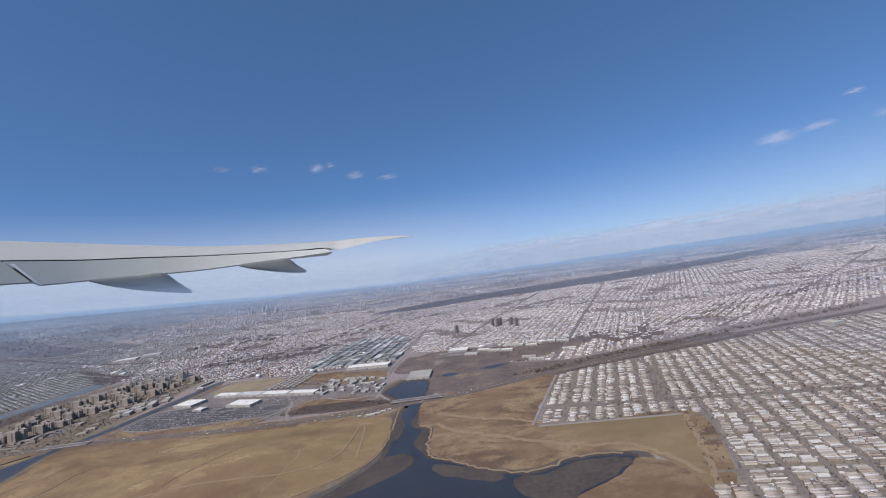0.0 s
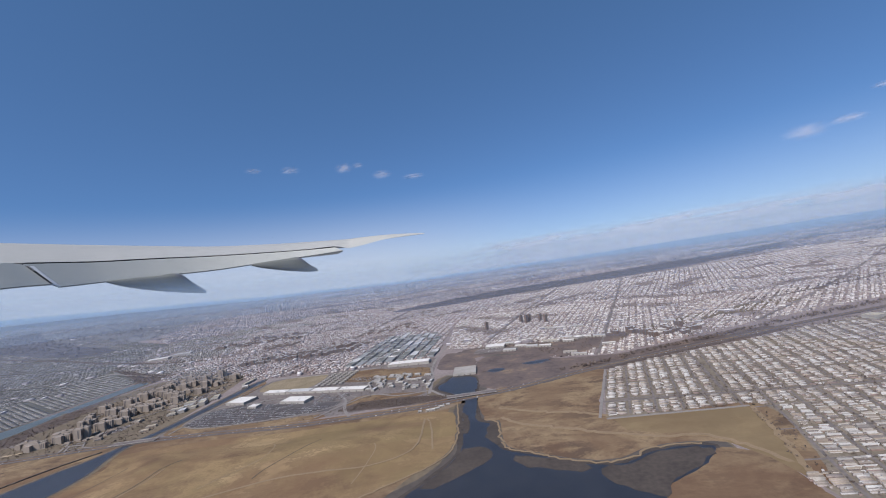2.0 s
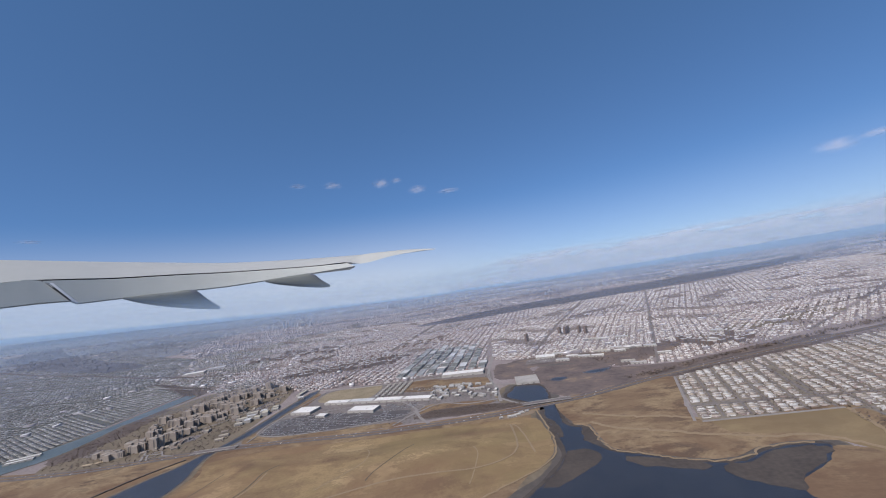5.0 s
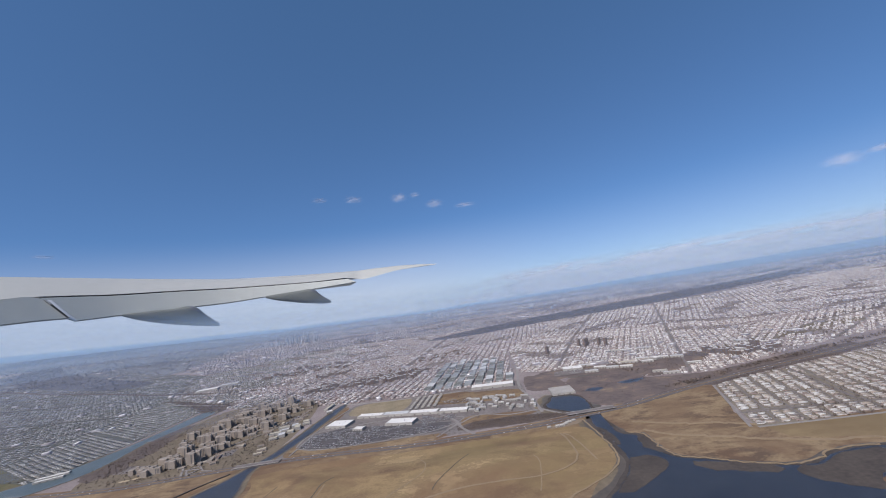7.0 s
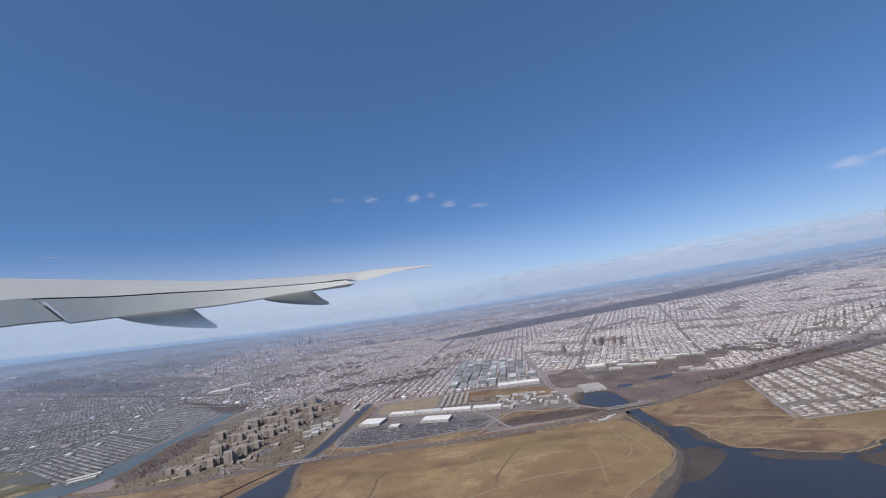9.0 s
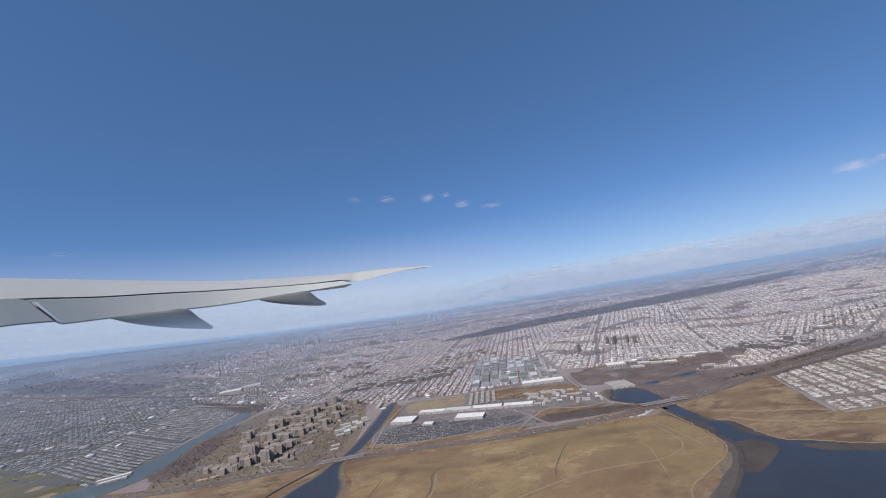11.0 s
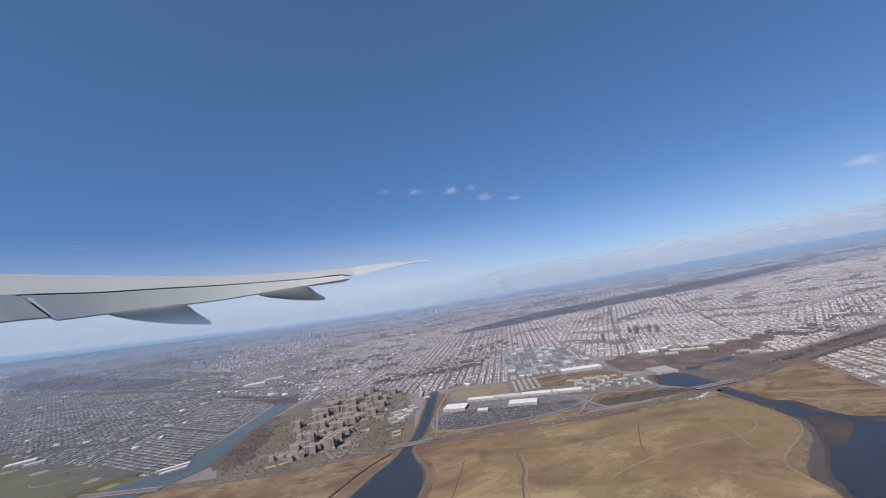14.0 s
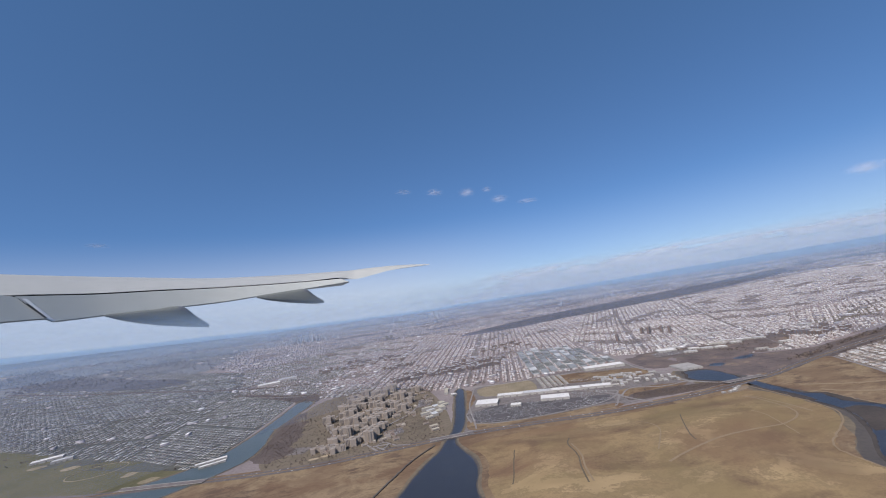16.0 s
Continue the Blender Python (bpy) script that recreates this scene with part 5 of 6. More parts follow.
# ---- large buildings ----
def store(x, y, length, width, height, angle, roof, label, units=4, seed=1, wall=None):
    """A flat-roofed big-box building: walls, roof, parapet, loading doors and rooftop units."""
    rng = random.Random(seed)
    root = tagged(new("store_building"), label, "store")
    root.matrix_basis = Matrix.LocRotScale((x, y, float(relief(x, y))), Euler((0, 0, angle)), None)
    l, w = length / 2, width / 2
    part("wall", block(-l, l, -w, w, -0.3, height - 0.3), wall or M_CONC, root)
    top = part("roof", block(-l + 0.3, l - 0.3, -w + 0.3, w - 0.3, height - 0.3, height), roof, root)
    for s in (-1, 1):
        part("parapet", block(-l, l, s * w - 0.3 * (s > 0), s * w + 0.3 * (s < 0), height - 0.3, height + 0.5), wall or M_CONC, root)
        part("parapet", block(s * l - 0.3 * (s > 0), s * l + 0.3 * (s < 0), -w + 0.3, w - 0.3, height - 0.3, height + 0.5), wall or M_CONC, root)
    for i in range(units):
        a, b = rng.uniform(-l + 2, l - 2), rng.uniform(-w + 1.5, w - 1.5)
        part("rooftop_unit", block(a - 0.7, a + 0.7, b - 0.5, b + 0.5, height, height + 0.8, bevel=0.08), M_STEEL, top, "grey metal rooftop unit")
    for i in range(3):
        a = -l + (i + 1) * length / 4
        part("entrance", block(a - 1.2, a + 1.2, -w - 0.12, -w, 0, min(2.0, height * 0.6)), M_GLASS, root)


def tower_model(kind):
    """A brick apartment slab with wings, window strips, roof and lift house."""
    root = tagged(new("apartment_tower"), ("tan brick apartment tower on winter lawns", "tan brick cross-shaped apartment tower on lawns", "lower tan brick apartment slab on lawns")[kind],
                  "apartment tower", "housing estate towers")
    h = (14.5, 11.5, 7.5)[kind]
    bm = block(-8.5, 8.5, -2.6, 2.6, -0.3, h)
    if kind < 2:
        block(-3.0, 3.0, -7.0, 7.0, -0.3, h - 0.02, bm)
    else:
        block(-8.48, -3.0, -6.5, 2.58, -0.3, h - 0.02, bm)
    part("wall", bm, M_BRICK, root)
    top = part("roof", block(-8.1, 8.1, -2.2, 2.2, h, h + 0.12), M_TOWERROOF, root)
    part("lift_house", block(-1.6, 1.6, -1.4, 1.4, h + 0.12, h + 2.0, bevel=0.1), M_BRICK, top)
    for s in (-1, 1):
        for xx in (-7.2, -5.6, -4.1, 4.1, 5.6, 7.2):
            part("window_strip", block(xx - 0.38, xx + 0.38, s * 2.6 - 0.08, s * 2.6 + 0.08, 0.8, h - 0.8), M_GLASS, root)
        part("window_strip", block(s * 8.5 - 0.08, s * 8.5 + 0.08, -0.5, 0.5, 0.8, h - 0.8), M_GLASS, root)
    return root


def towers():
    models = [tower_model(0), tower_model(1), tower_model(2)]
    used = set()
    rng = random.Random(8)
    spots = [(-746, 492), (-724, 492), (-699, 478), (-721, 530), (-708, 524), (-724, 574), (-705, 558), (-694, 545), (-672, 495), (-745, 705), (-727, 709), (-710, 727), (-693, 713),
             (-744, 786), (-724, 800), (-696, 777), (-680, 746), (-670, 787), (-650, 766), (-638, 791), (-622, 709), (-604, 660), (-613, 632), (-633, 680), (-639, 647), (-660, 660),
             (-660, 600), (-642, 586), (-650, 545), (-630, 532), (-657, 512), (-636, 502), (-623, 556), (-597, 733), (-580, 742), (-601, 787), (-565, 783), (-621, 827), (-623, 611), (-770, 640), (-758, 600), (-690, 600), (-688, 640), (-712, 650), (-580, 690), (-760, 740), (-672, 830),
             (-715, 690), (-735, 668), (-700, 740), (-664, 710), (-648, 735), (-612, 760), (-590, 640), (-718, 615), (-672, 575), (-640, 615), (-655, 690), (-735, 765), (-700, 805), (-640, 850)]
    for i, (x, y) in enumerate(spots):
        kind = 2 if y < 535 and x < -690 else (i * 5 + 1) % 2 if i % 5 else 2
        x = x - 27 if x > -633 else -660 + (x + 633) * 0.7
        m = Matrix.LocRotScale((x, y + 58, 0), Euler((0, 0, rng.choice((0.3, 0.35, 1.9, 0.3)) + rng.uniform(-0.05, 0.05))), (1.15, 1.15, rng.choice((0.85, 1.0, 1.1))))
        if kind in used:
            copy_thing(models[kind], m)
        else:
            models[kind].matrix_basis = m
            used.add(kind)


def estate():
    """Low schools, shops and terraces between the towers."""
    rng = random.Random(21)
    park = spline(TOWER_PARK, 15, True)
    made = 0
    while made < 70:
        x, y = rng.uniform(-740, -560), rng.uniform(530, 890)
        if not inside(park, np.array([x]), np.array([y]))[0] or inside(np.array(CREEK_C), np.array([x]), np.array([y]))[0]:
            continue
        store(x, y, rng.uniform(7, 17), rng.uniform(4, 8), rng.uniform(1.6, 3.2), 0.32 + 1.57 * (made % 2), rng.choice((M_TOWERROOF, M_TANROOF, M_BROWNBRICK)), "low brick estate building among lawns", 0, 700 + made, M_BRICK)
        made += 1


def slab(x, y, l, w, h, angle, material, label):
    root = tagged(new("apartment_block"), label, "apartment block", "mid-rise blocks")
    root.matrix_basis = Matrix.LocRotScale((x, y, float(relief(x, y))), Euler((0, 0, angle)), None)
    part("wall", block(-l, l, -w, w, -0.3, h), material, root)
    top = part("roof", block(-l + 0.3, l - 0.3, -w + 0.3, w - 0.3, h, h + 0.15), M_GREYROOF, root)
    part("lift_house", block(-l * 0.25, l * 0.25, -w * 0.5, w * 0.5, h + 0.15, h + 1.6), material, top)
    for s in (-1, 1):
        for k in range(3):
            xx = (k - 1) * l * 0.6
            part("window_strip", block(xx - l * 0.14, xx + l * 0.14, s * w - 0.08, s * w + 0.08, 0.8, h - 0.8), M_GLASS, root)


def skyscraper(x, y, w, h, seed):
    """A slim city tower with setbacks and, at times, a spire."""
    rng = random.Random(seed)
    root = tagged(new("skyscraper"), "haze-tinted blue-grey skyscraper in the far skyline", "skyscraper", "far skyline")
    root.matrix_basis = Matrix.LocRotScale((x, y, float(relief(x, y))), Euler((0, 0, rng.uniform(0, 1.5))), None)
    k = rng.uniform(0.55, 0.8)
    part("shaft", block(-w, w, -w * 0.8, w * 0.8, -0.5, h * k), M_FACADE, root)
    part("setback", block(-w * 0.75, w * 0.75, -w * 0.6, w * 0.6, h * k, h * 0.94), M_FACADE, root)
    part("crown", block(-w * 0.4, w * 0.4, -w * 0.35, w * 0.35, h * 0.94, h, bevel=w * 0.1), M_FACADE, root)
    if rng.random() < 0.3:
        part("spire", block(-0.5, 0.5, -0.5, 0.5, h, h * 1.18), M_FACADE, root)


def large_buildings():
    store(-464, 645, 40, 30, 4.0, -0.3, M_WHITE, "white-roofed big-box store in the shopping centre", 5, 1)
    store(-352, 608, 48, 24, 4.0, -0.3, M_WHITE, "white-roofed big-box store beside the car park", 5, 2)
    for i, (x, y, l, w) in enumerate(((-415, 672, 42, 16), (-368, 660, 44, 17), (-318, 646, 50, 18), (-268, 632, 46, 17))):
        store(x, y, l + 7, w, 3.6, -0.28, M_WHITE if i != 1 else M_GREYROOF, "long pale-roofed row of shops", 4, 10 + i)
    store(-421, 606, 18, 13, 3.0, -0.3, M_WHITE, "small white-roofed shop in the car park", 2, 5)
    store(-188, 764, 84, 24, 5.0, -0.12, M_WHITE, "long white-roofed warehouse beside the avenue", 6, 3)
    store(-78, 655, 38, 44, 3.0, -0.06, M_CONC, "flat pale grey covered reservoir by the creek", 0, 4)
    store(-10, 816, 40, 26, 4.0, -0.2, M_WHITE, "bright white-roofed store near the wetland", 4, 6)
    for i, (x, y) in enumerate(((40, 790), (60, 775), (84, 765), (20, 830), (110, 800), (140, 815), (175, 800), (200, 790))):
        store(x, y, 24, 12, 3.2, -0.35, (M_WHITE, M_GREYROOF)[i % 2], "low pale-roofed commercial building", 2, 20 + i)
    store(159, 797, 16, 16, 4.2, 0.4, M_WHITE, "low white domed hall beside the field", 0, 31)
    store(-913, 592, 44, 9, 2.4, 0.45, M_WHITE, "long white pier shed at the creek mouth", 2, 32)
    store(-904, 578, 36, 8, 2.4, 0.45, M_WHITE, "long white pier shed at the creek mouth", 2, 33)
    store(-1050, 1195, 62, 34, 5.0, 0.3, M_WHITE, "wide white-roofed depot among the houses", 5, 34)
    store(-1268, 724, 44, 18, 4.0, 0.5, M_WHITE, "pale-roofed building beside the park", 3, 51)
    store(-1232, 712, 30, 14, 4.0, 0.5, M_GREYROOF, "grey-roofed building beside the park", 2, 52)
    store(598, 648, 24, 20, 6.0, 0.3, M_TANROOF, "wide beige-roofed hall among the houses", 3, 53)
    for i, (x, y) in enumerate(((-569, 620), (-560, 632), (-574, 640), (-552, 648), (-566, 656), (-546, 664), (-538, 684), (-556, 678), (-572, 670), (-544, 700))):
        store(x, y, 13 + 3 * (i % 3), 8 + i % 2 * 3, 3.4 + i % 3, 0.3 + 1.57 * (i % 2), (M_TANROOF, M_GREYROOF, M_TANROOF)[i % 3], "low tan school building beside the canal", 1, 60 + i)
    store(-516, 747, 12, 10, 3.5, 0.3, M_WHITE, "small white building at the head of the canal", 1, 71)
    store(-528, 784, 40, 8, 3.5, 1.5, M_TANROOF, "long tan-roofed building at the head of the canal", 2, 72)
    store(-1012, 1250, 56, 30, 5.0, 0.3, M_GREYROOF, "wide grey-roofed depot among the houses", 5, 73)
    for i, (x, y, l, w) in enumerate(((14, 766, 26, 10), (128, 938, 30, 12), (153, 925, 32, 13), (194, 916, 30, 12), (102, 800, 28, 11), (135, 782, 22, 10), (121, 668, 26, 6), (112, 690, 24, 6), (191, 716, 24, 8), (368, 837, 22, 15))):
        store(x, y, l, w, 3.4, -0.3 + 0.05 * (i % 3), (M_GREYROOF, M_TANROOF, M_WHITE)[i % 3], "low flat-roofed commercial building with a pale roof", 2, 820 + i)
    store(320, 765, 26, 14, 4.0, -0.4, M_WHITE, "white-roofed school among the houses", 3, 35)
    rng = random.Random(3)
    for i in range(52):  # apartment clusters by the avenue
        x, y = -244 + rng.uniform(0, 110), 608 + rng.uniform(-10, 74)
        y -= (x + 180) * 0.35
        store(x, y, rng.uniform(7, 13), rng.uniform(4, 6), 2.8, -0.3 + rng.choice((0, 0, 1.57)), rng.choice((M_WHITE, M_GREYROOF, M_GREYROOF)), "low pale-roofed garden apartment building", 1, 100 + i)
    for i in range(9):  # sheds in columns along the side streets
        y = 800.0
        while y < 1085:
            l = rng.uniform(24, 52)
            x = -322 + i * 22 + (y - 800) * 0.14
            if x < -138:
                store(x, y + l / 2, l - 4, rng.uniform(13, 17), rng.uniform(3, 4.6), 1.43, rng.choice((M_BLUEROOF, M_DARKSHED, M_GREYROOF, M_BLUEROOF, M_DARKSHED)), "long blue-grey flat-roofed industrial shed", 3, int(300 + i * 40 + y), M_BLUEROOF)
            y += l
    for k in range(5):  # new terraces beside the sand field
        for q in range(9):
            store(-346 + k * 11 + q * 1.2, 678 + q * 9.5, 5.5, 4.0, 3.2, 0.1, (M_WHITE, M_GREYROOF, M_TANROOF)[(k + q) % 3], "narrow new terrace house with a pale roof", 0, 900 + k * 10 + q)
    for i, (x, y) in enumerate(((-140, 490), (-112, 499), (-104, 503), (-118, 494))):
        store(x, y, 5 + i % 2 * 3, 3.5, 1.8, 0.12, (M_GREYROOF, M_WHITE)[i % 2], "small pale service building beside the highway", 0, 850 + i)
    store(-126, 489, 12, 4, 2.4, 0.12, M_WHITE, "small white service building beside the highway", 1, 41)
    for x, y in ((100, 1056), (146, 1026), (110, 1068), (88, 1070), (136, 1048), (-11, 1031)):
        slab(x, y, 4.0, 3.2, 21, 0.6, M_BROWNBRICK, "dark brick apartment high-rise above the houses")
    for i in range(215):
        zx, zy, r = rng.choice(((-610, 985, 45), (-520, 995, 40), (-640, 1180, 60), (-720, 1350, 80), (-410, 1000, 40), (-860, 1300, 60), (-420, 1080, 60), (-300, 1250, 80), (300, 760, 70), (-785, 1413, 90), (-480, 1015, 60), (-394, 1050, 50), (-580, 1000, 50)))
        slab(zx + rng.uniform(-r, r), zy + rng.uniform(-r, r) * 0.6, rng.uniform(5.5, 11), rng.uniform(3, 5), rng.uniform(6, 12), rng.choice((0.3, 1.87)), M_BROWNBRICK, "brown brick mid-rise apartment block")
    for s in (0, 21):
        slab(-748 + s, 1990, 8, 6, 26, 0.1, M_GLASS, "dark high-rise apartment block above the houses")
    for i in range(130):
        if i < 66:
            x = -1345 + rng.gauss(0, 95)
            y, h = 2564 + rng.uniform(-140, 140), rng.uniform(14, 34) + 30 * math.exp(-((x + 1310) / 55) ** 2) * rng.random()
        else:
            x = -475 + rng.gauss(0, 130)
            y, h = 3260 + rng.uniform(-150, 150), rng.uniform(20, 40) + 30 * math.exp(-((x + 475) / 80) ** 2) * rng.random()
        skyscraper(x, y, rng.uniform(2.4, 4.6), h, 300 + i)
    for i in range(26):
        skyscraper(rng.uniform(-900, 900), 2600 + rng.uniform(-300, 500), rng.uniform(5, 9), rng.uniform(9, 22), 500 + i)


def parked_cars():
    rng = np.random.default_rng(17)
    lots_of_cars = (([(-500, 555), (-500, 600), (-460, 625), (-270, 575), (-280, 545), (-380, 534), (-470, 538)], -0.27, 0.6),
                    ([(-395, 585), (-330, 570), (-330, 592), (-395, 610)], -0.27, 0.75), ([(-330, 590), (-265, 575), (-262, 612), (-325, 628)], -0.27, 0.75),
                    ([(-55, 778), (28, 768), (36, 796), (-48, 812)], -0.1, 0.5),
                    ([(-700, 642), (-682, 642), (-674, 688), (-692, 688)], 0.3, 0.6), ([(-640, 562), (-612, 572), (-617, 598), (-643, 588)], 0.3, 0.6),
                    ([(-590, 702), (-567, 707), (-562, 758), (-586, 753)], 0.2, 0.6), ([(-740, 762), (-702, 767), (-706, 783), (-740, 778)], 0.3, 0.6),
                    ([(-300, 690), (-200, 668), (-196, 690), (-296, 712)], -0.25, 0.4))
    xs, ys, turn = [], [], []
    for poly, a, share in lots_of_cars:
        p = np.array(poly, float)
        c, s = math.cos(a), math.sin(a)
        q = np.stack([p[:, 0] * c + p[:, 1] * s, -p[:, 0] * s + p[:, 1] * c], 1)
        gu, gv = (g.ravel() for g in np.meshgrid(np.arange(q[:, 0].min(), q[:, 0].max(), 1.35), np.concatenate([np.arange(q[:, 1].min() + k, q[:, 1].max(), 7.0) for k in (0.0, 2.1)])))
        keep = (rng.random(len(gu)) < share) & (grove(gu, gv, 13.0) > -0.25)
        gu, gv = gu[keep], gv[keep] + rng.normal(0, 0.12, keep.sum())
        x, y = gu * c - gv * s, gu * s + gv * c
        ok = inside(p, x, y)
        xs.append(x[ok]), ys.append(y[ok]), turn.append(np.full(ok.sum(), a))
    road = spline(HIGHWAY[3:-2], 9)
    step = np.diff(road, axis=0)
    for side in (-5.2, -3.4, 3.4, 5.2):
        pick = rng.random(len(step)) < 0.33
        d = step[pick] / np.linalg.norm(step[pick], axis=1, keepdims=True)
        spot = road[:-1][pick] + np.stack([-d[:, 1], d[:, 0]], 1) * side
        xs.append(spot[:, 0]), ys.append(spot[:, 1]), turn.append(np.arctan2(d[:, 1], d[:, 0]) + math.pi / 2)
    x, y, a = (np.concatenate(v) for v in (xs, ys, turn))
    n = len(x)
    houses("cars", x, y, np.full(n, 0.42), np.full(n, 0.95), np.full(n, 0.36), a, [M_CARS, M_CARS], "cars parked in rows and driving on the highway", "cars", base=0.5)
    houses("car_cabins", x, y, np.full(n, 0.36), np.full(n, 0.5), np.full(n, 0.28), a, [M_GLASS, M_CARS], "cabins of the small cars", "cars", base=0.86)


setting()
mound_mesh()
roads()
avenues()
bridge(-106, 528, -36, 531, 11, 2.1, "low concrete highway bridge over the tidal creek")
bridge(-572, 510, -508, 512, 11, 1.5, "low concrete highway bridge over the canal")
bridge(-1010, 536, -880, 512, 11, 1.5, "low concrete highway bridge over the wide creek")
distance()
haze()
horizon_glow()
clouds()
city()
large_buildings()
towers()
estate()
parked_cars()
trees("woodland_trees", *scatter(WOODS_N, 9000, 31), 2.0, 4.5, "dark bare trees of a wooded ridge", M_FARTWIG)
trees("highway_trees", *scatter([(60, 590), (240, 650), (480, 715), (760, 760), (760, 740), (480, 695), (250, 640), (110, 590)], 1500, 32), 1.2, 3.0, "dark bare trees along the highway")
trees("highway_trees", *scatter([(125, 562), (200, 585), (300, 607), (465, 645), (700, 678), (700, 692), (465, 660), (300, 622), (200, 598), (125, 574)], 1300, 38), 0.7, 1.7, "bare brown trees between houses and highway")
trees("estate_woods", *scatter([(-560, 800), (-640, 900), (-800, 905), (-870, 960), (-860, 1010), (-690, 960), (-550, 880)], 1300, 39), 0.7, 1.8, "bare brown woods behind the housing estate")
trees("estate_woods", *scatter([(-845, 890), (-870, 990), (-1070, 1160), (-1190, 1400), (-1250, 1420), (-1125, 1110), (-905, 930)], 1500, 44), 0.7, 2.0, "bare brown woods beyond the head of the creek")
trees("creek_scrub", *scatter(CREEK_WOODS, 900, 33), 0.3, 0.8, "dark bare scrub on the creek bank")
trees("shop_trees", *scatter(SHOPS, 500, 36, avoid=([(-470, 790), (-345, 790), (-345, 665), (-470, 665)], [(-500, 555), (-500, 600), (-460, 625), (-270, 575), (-280, 545), (-380, 534), (-470, 538)])), 0.6, 1.5, "bare trees along the car parks")
trees("thicket", *scatter([(-258, 531), (-236, 560), (-158, 558), (-100, 540), (-100, 531), (-167, 522)], 1100, 37), 0.5, 1.1, "dark bare thicket beside the highway")
trees("estate_trees", *scatter(TOWER_PARK, 2600, 35), 0.6, 1.5, "bare winter trees on the estate lawns")
trees("wetland_scrub", *scatter(WETLAND, 350, 34), 0.4, 1.0, "dark bare scrub in the reed wetland")


# ---- the wing ----
def wing():
    """The airliner's right wing: fixed panel, flaps with their slot and seal, raked tip and two flap-track fairings."""
    paint = shade("pale_grey_wing_paint", [(0.375, 0.382, 0.362), (0.415, 0.42, 0.4)], 0.0012, 0.012, rough=0.4, spec=0.4)
    # same paint as the panel; the difference in light is put into the colour
    flap = shade("wing_paint_flap_tone", [(0.4, 0.412, 0.385), (0.43, 0.442, 0.415)], 0.0012, 0.012, rough=0.4, spec=0.4)
    # near-black colour for the shade inside the gaps round the flaps
    dark = shade("slot_shade", [(0.03, 0.03, 0.035), (0.05, 0.05, 0.05)], 0.01, 0.05)
    seal = shade("pale_seal", [(0.66, 0.66, 0.65), (0.72, 0.72, 0.71)], 0.01, 0.05)
    # shade on top of the fairing tails, put into the colour
    cap = shade("tail_top_shade", [(0.13, 0.135, 0.145), (0.16, 0.165, 0.175)], 0.004, 0.03, rough=0.4)
    belly = shade("grey_fairing_paint", [(0.15, 0.16, 0.145), (0.175, 0.185, 0.168)], 0.004, 0.03, rough=0.45)
    root = tagged(new("aircraft_wing"), "pale grey airliner wing with flaps, seen against the sky", "aircraft wing")
    k = 61

    def curve(pts, count=k):
        """A smooth line with the same share of points between each two stations."""
        p = np.array(pts, float)
        u = np.linspace(0, len(p) - 1, count)
        i = np.minimum(u.astype(int), len(p) - 2)
        t = (u - i)[:, None]
        a, b, c, d = p[np.maximum(i - 1, 0)], p[i], p[i + 1], p[np.minimum(i + 2, len(p) - 1)]
        return 0.5 * (2 * b + (c - a) * t + (2 * a - 5 * b + 4 * c - d) * t * t + (3 * b - a - 3 * c + d) * t ** 3)

    def loft(name, lines, material, label="", parent=None):
        n, m = len(lines[0]), len(lines)
        verts = [tuple(lines[j][i]) for i in range(n) for j in range(m)]
        faces = [(i * m + j, i * m + (j + 1) % m, (i + 1) * m + (j + 1) % m, (i + 1) * m + j) for i in range(n - 1) for j in range(m)]
        faces += [tuple(range(m)), tuple((n - 1) * m + j for j in reversed(range(m)))]
        ob = mesh_object(name, verts, faces, material, parent or root, label)
        b = bmesh.new()
        b.from_mesh(ob.data)
        bmesh.ops.recalc_face_normals(b, faces=b.faces)
        b.to_mesh(ob.data)
        b.free()
        ob.data.polygons.foreach_set("use_smooth", [len(q.vertices) == 4 for q in ob.data.polygons])
        ob.data.set_sharp_from_angle(angle=radians(35))
        return ob

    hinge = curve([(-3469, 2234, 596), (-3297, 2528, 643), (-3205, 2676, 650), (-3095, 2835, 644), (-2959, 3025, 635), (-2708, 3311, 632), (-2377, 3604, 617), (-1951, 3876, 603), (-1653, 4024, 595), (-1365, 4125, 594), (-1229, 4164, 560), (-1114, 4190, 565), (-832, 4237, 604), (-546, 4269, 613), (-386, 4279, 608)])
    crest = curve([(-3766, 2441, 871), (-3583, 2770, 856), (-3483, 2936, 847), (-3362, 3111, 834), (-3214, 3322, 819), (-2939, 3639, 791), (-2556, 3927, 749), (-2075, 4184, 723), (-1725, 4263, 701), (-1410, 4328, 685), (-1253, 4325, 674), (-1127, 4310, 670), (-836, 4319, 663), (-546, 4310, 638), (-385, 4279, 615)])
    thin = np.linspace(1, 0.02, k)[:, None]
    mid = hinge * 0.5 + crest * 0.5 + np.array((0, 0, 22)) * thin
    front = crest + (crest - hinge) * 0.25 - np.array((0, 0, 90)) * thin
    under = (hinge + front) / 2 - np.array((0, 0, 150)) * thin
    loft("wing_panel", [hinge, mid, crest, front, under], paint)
    def hinged(name, top, rear):
        away = (top + (280, 50, 0)) * (1, 1, 0)
        away /= np.linalg.norm(away, axis=1, keepdims=True)
        low = rear + away * 22 - (0, 0, 8)
        back = top * 0.8 + rear * 0.2 + away * 90 - (0, 0, 60)
        return loft(name, [rear, top, back, low], flap)

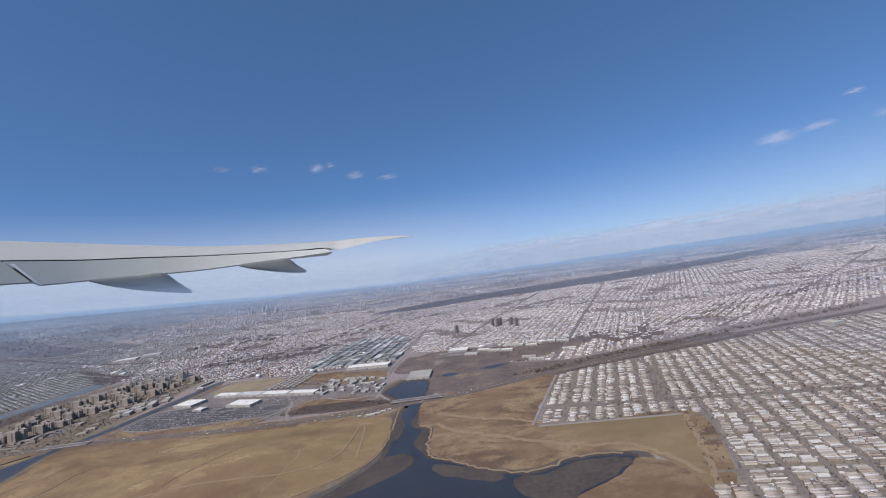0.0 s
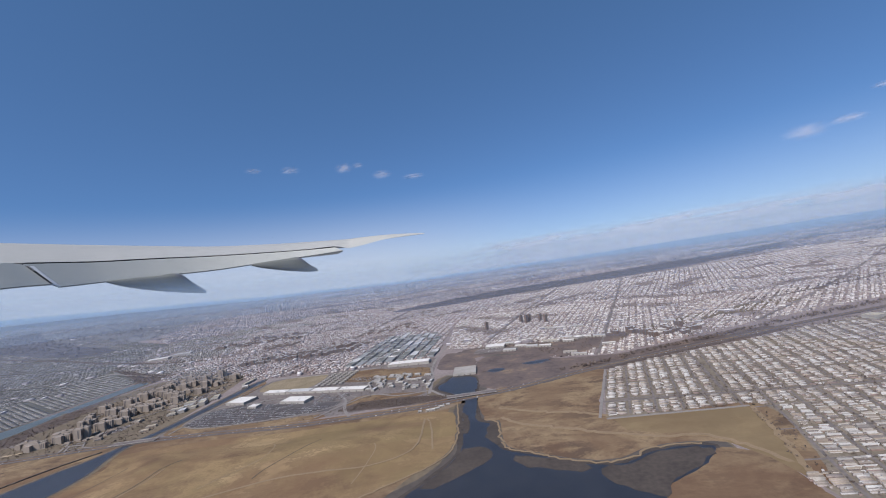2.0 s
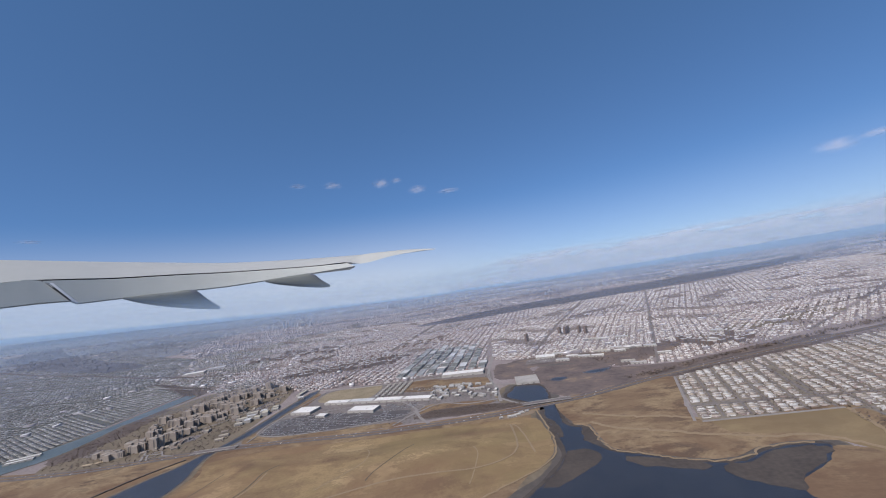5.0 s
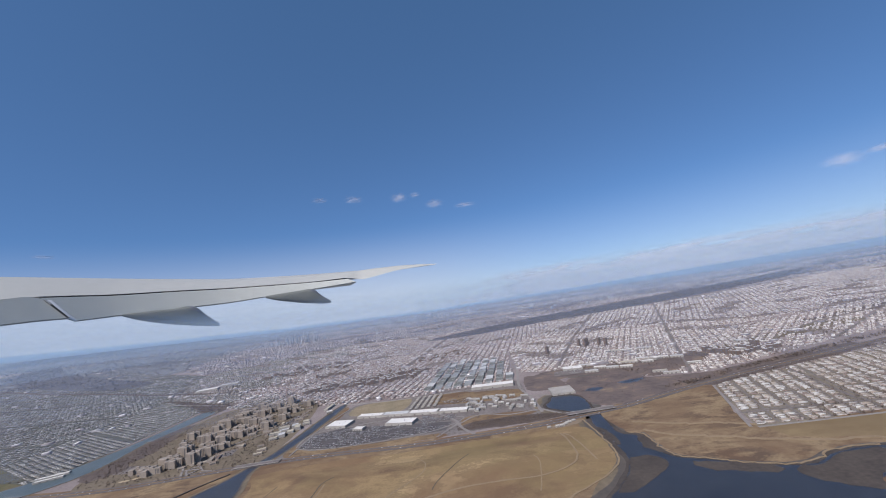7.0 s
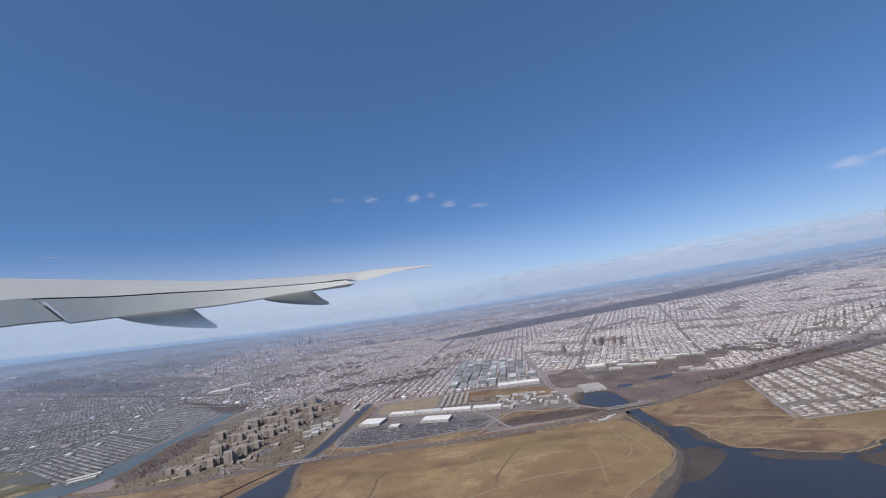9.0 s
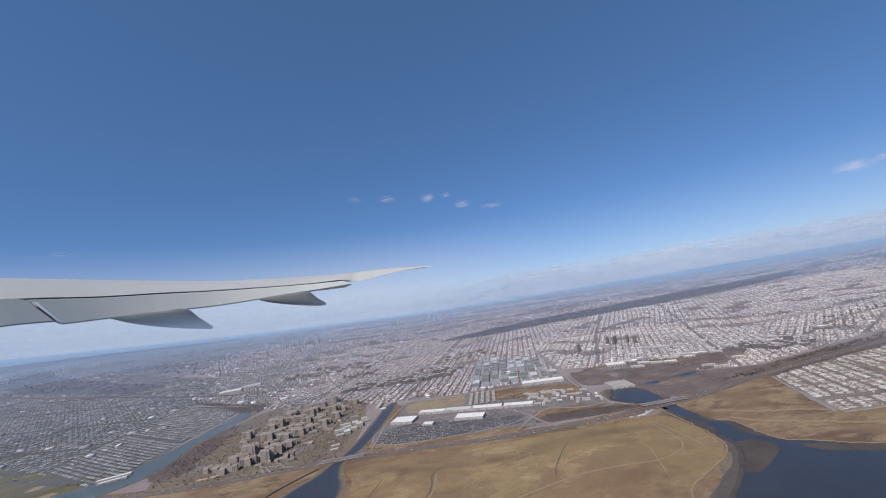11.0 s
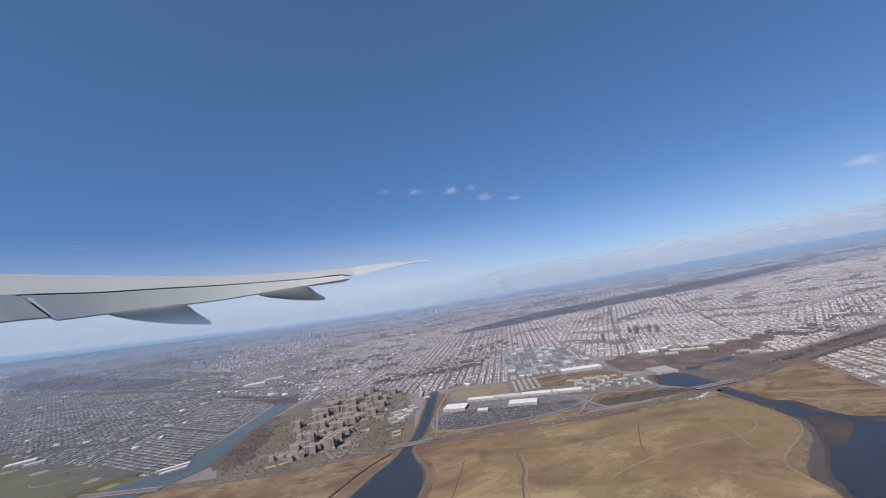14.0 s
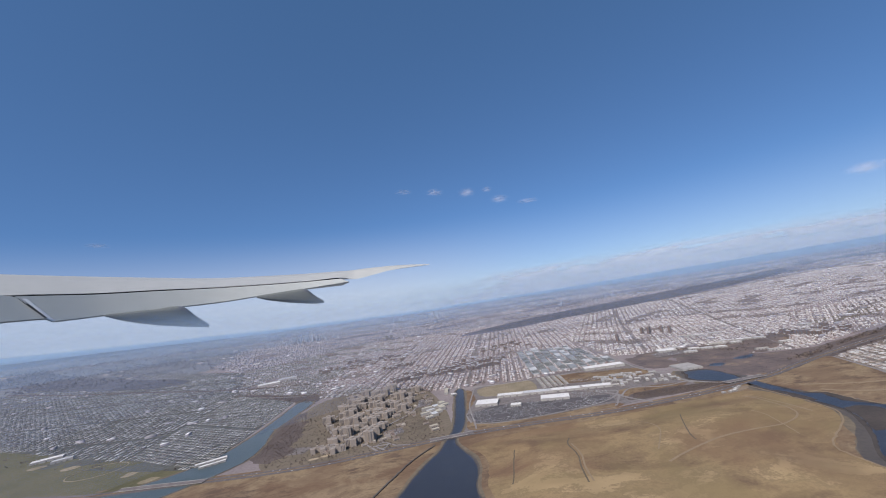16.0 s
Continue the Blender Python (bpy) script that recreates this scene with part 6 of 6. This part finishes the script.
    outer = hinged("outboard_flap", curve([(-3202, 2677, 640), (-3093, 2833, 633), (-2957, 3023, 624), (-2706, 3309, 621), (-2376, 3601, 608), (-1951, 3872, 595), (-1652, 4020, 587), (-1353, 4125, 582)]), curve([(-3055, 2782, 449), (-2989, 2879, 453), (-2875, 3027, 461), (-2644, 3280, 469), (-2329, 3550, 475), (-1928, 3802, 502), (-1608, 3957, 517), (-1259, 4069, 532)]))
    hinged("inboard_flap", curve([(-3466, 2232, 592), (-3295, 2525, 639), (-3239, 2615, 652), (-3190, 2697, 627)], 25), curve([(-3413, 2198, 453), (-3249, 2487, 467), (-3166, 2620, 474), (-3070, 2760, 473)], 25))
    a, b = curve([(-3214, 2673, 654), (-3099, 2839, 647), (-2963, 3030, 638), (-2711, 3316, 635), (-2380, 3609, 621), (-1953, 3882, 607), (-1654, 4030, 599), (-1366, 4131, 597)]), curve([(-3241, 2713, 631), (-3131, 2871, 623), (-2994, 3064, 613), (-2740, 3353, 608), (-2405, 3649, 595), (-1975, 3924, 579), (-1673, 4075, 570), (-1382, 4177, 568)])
    # strip behind the gap, its darkness painted as shade
    loft("slot", [a, b, (a + b) / 2 + (6, 12, 0)], dark, "dark strip standing for the shade in the gap ahead of the flaps", outer)

    def plate(name, corners, material, label):
        """A thin four-sided strip laid on the flap."""
        p = [Vector(c) for c in corners]
        off = Vector((7, 12, 0))
        mesh_object(name, p + [q + off for q in p], [(0, 1, 2, 3), (7, 6, 5, 4), (0, 4, 5, 1), (1, 5, 6, 2), (2, 6, 7, 3), (3, 7, 4, 0)], material, outer, label)

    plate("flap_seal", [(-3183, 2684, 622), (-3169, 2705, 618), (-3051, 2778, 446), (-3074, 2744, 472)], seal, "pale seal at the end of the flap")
    # narrow strip on the flap, painted as the shaded gap
    plate("flap_gap_shade", [(-3185, 2681, 622), (-3183, 2684, 622), (-3074, 2744, 472), (-3076, 2741, 474)], dark, "dark strip standing for the shade between the flaps")

    def fairing(tops, lows, wide):
        """A canoe-shaped housing under the trailing edge: curved belly, slanting tail top with painted shade."""
        axis = Vector(tops[-1]) - Vector(tops[0])
        side = axis.cross(Vector((0, 0, 1))).normalized()
        share = (0.2, 0.6, 0.9, 1.0, 0.95, 0.75, 0.4)
        n, m = 31, 20
        line = curve([(*p, low, r) for p, low, r in zip(tops, lows, share)], n)
        verts = []
        for x, y, top, low, r in line:
            for j in range(m):
                q = 2 * math.pi * j / m
                up, out = math.copysign(abs(math.sin(q)) ** 0.55, math.sin(q)), math.copysign(abs(math.cos(q)) ** 0.7, math.cos(q))
                verts.append(Vector((x, y, (top + low) / 2 + (top - low) / 2 * up)) + side * (wide * r * out))
        faces = [(i * m + j, i * m + (j + 1) % m, (i + 1) * m + (j + 1) % m, (i + 1) * m + j) for i in range(n - 1) for j in range(m)]
        crown = [f for f in faces if min(f) >= 19 * m and 1 <= f[0] % m < m // 2 - 1]
        body = [f for f in faces if f not in crown] + [tuple(reversed(range(m))), tuple((n - 1) * m + j for j in range(m))]
        held = root
        for name, some, colour, label in (("flap_fairing", body, belly, "grey canoe-shaped flap-track fairing"), ("fairing_tail", crown, cap, "slanting tail top of the fairing, shade put into its darker colour")):
            used = sorted({v for q in some for v in q})
            new_index = {v: i for i, v in enumerate(used)}
            ob = mesh_object(name, [verts[v] for v in used], [tuple(new_index[v] for v in q) for q in some], colour, held, label, smooth=True)
            ob.data.set_sharp_from_angle(angle=radians(40))
            held = ob

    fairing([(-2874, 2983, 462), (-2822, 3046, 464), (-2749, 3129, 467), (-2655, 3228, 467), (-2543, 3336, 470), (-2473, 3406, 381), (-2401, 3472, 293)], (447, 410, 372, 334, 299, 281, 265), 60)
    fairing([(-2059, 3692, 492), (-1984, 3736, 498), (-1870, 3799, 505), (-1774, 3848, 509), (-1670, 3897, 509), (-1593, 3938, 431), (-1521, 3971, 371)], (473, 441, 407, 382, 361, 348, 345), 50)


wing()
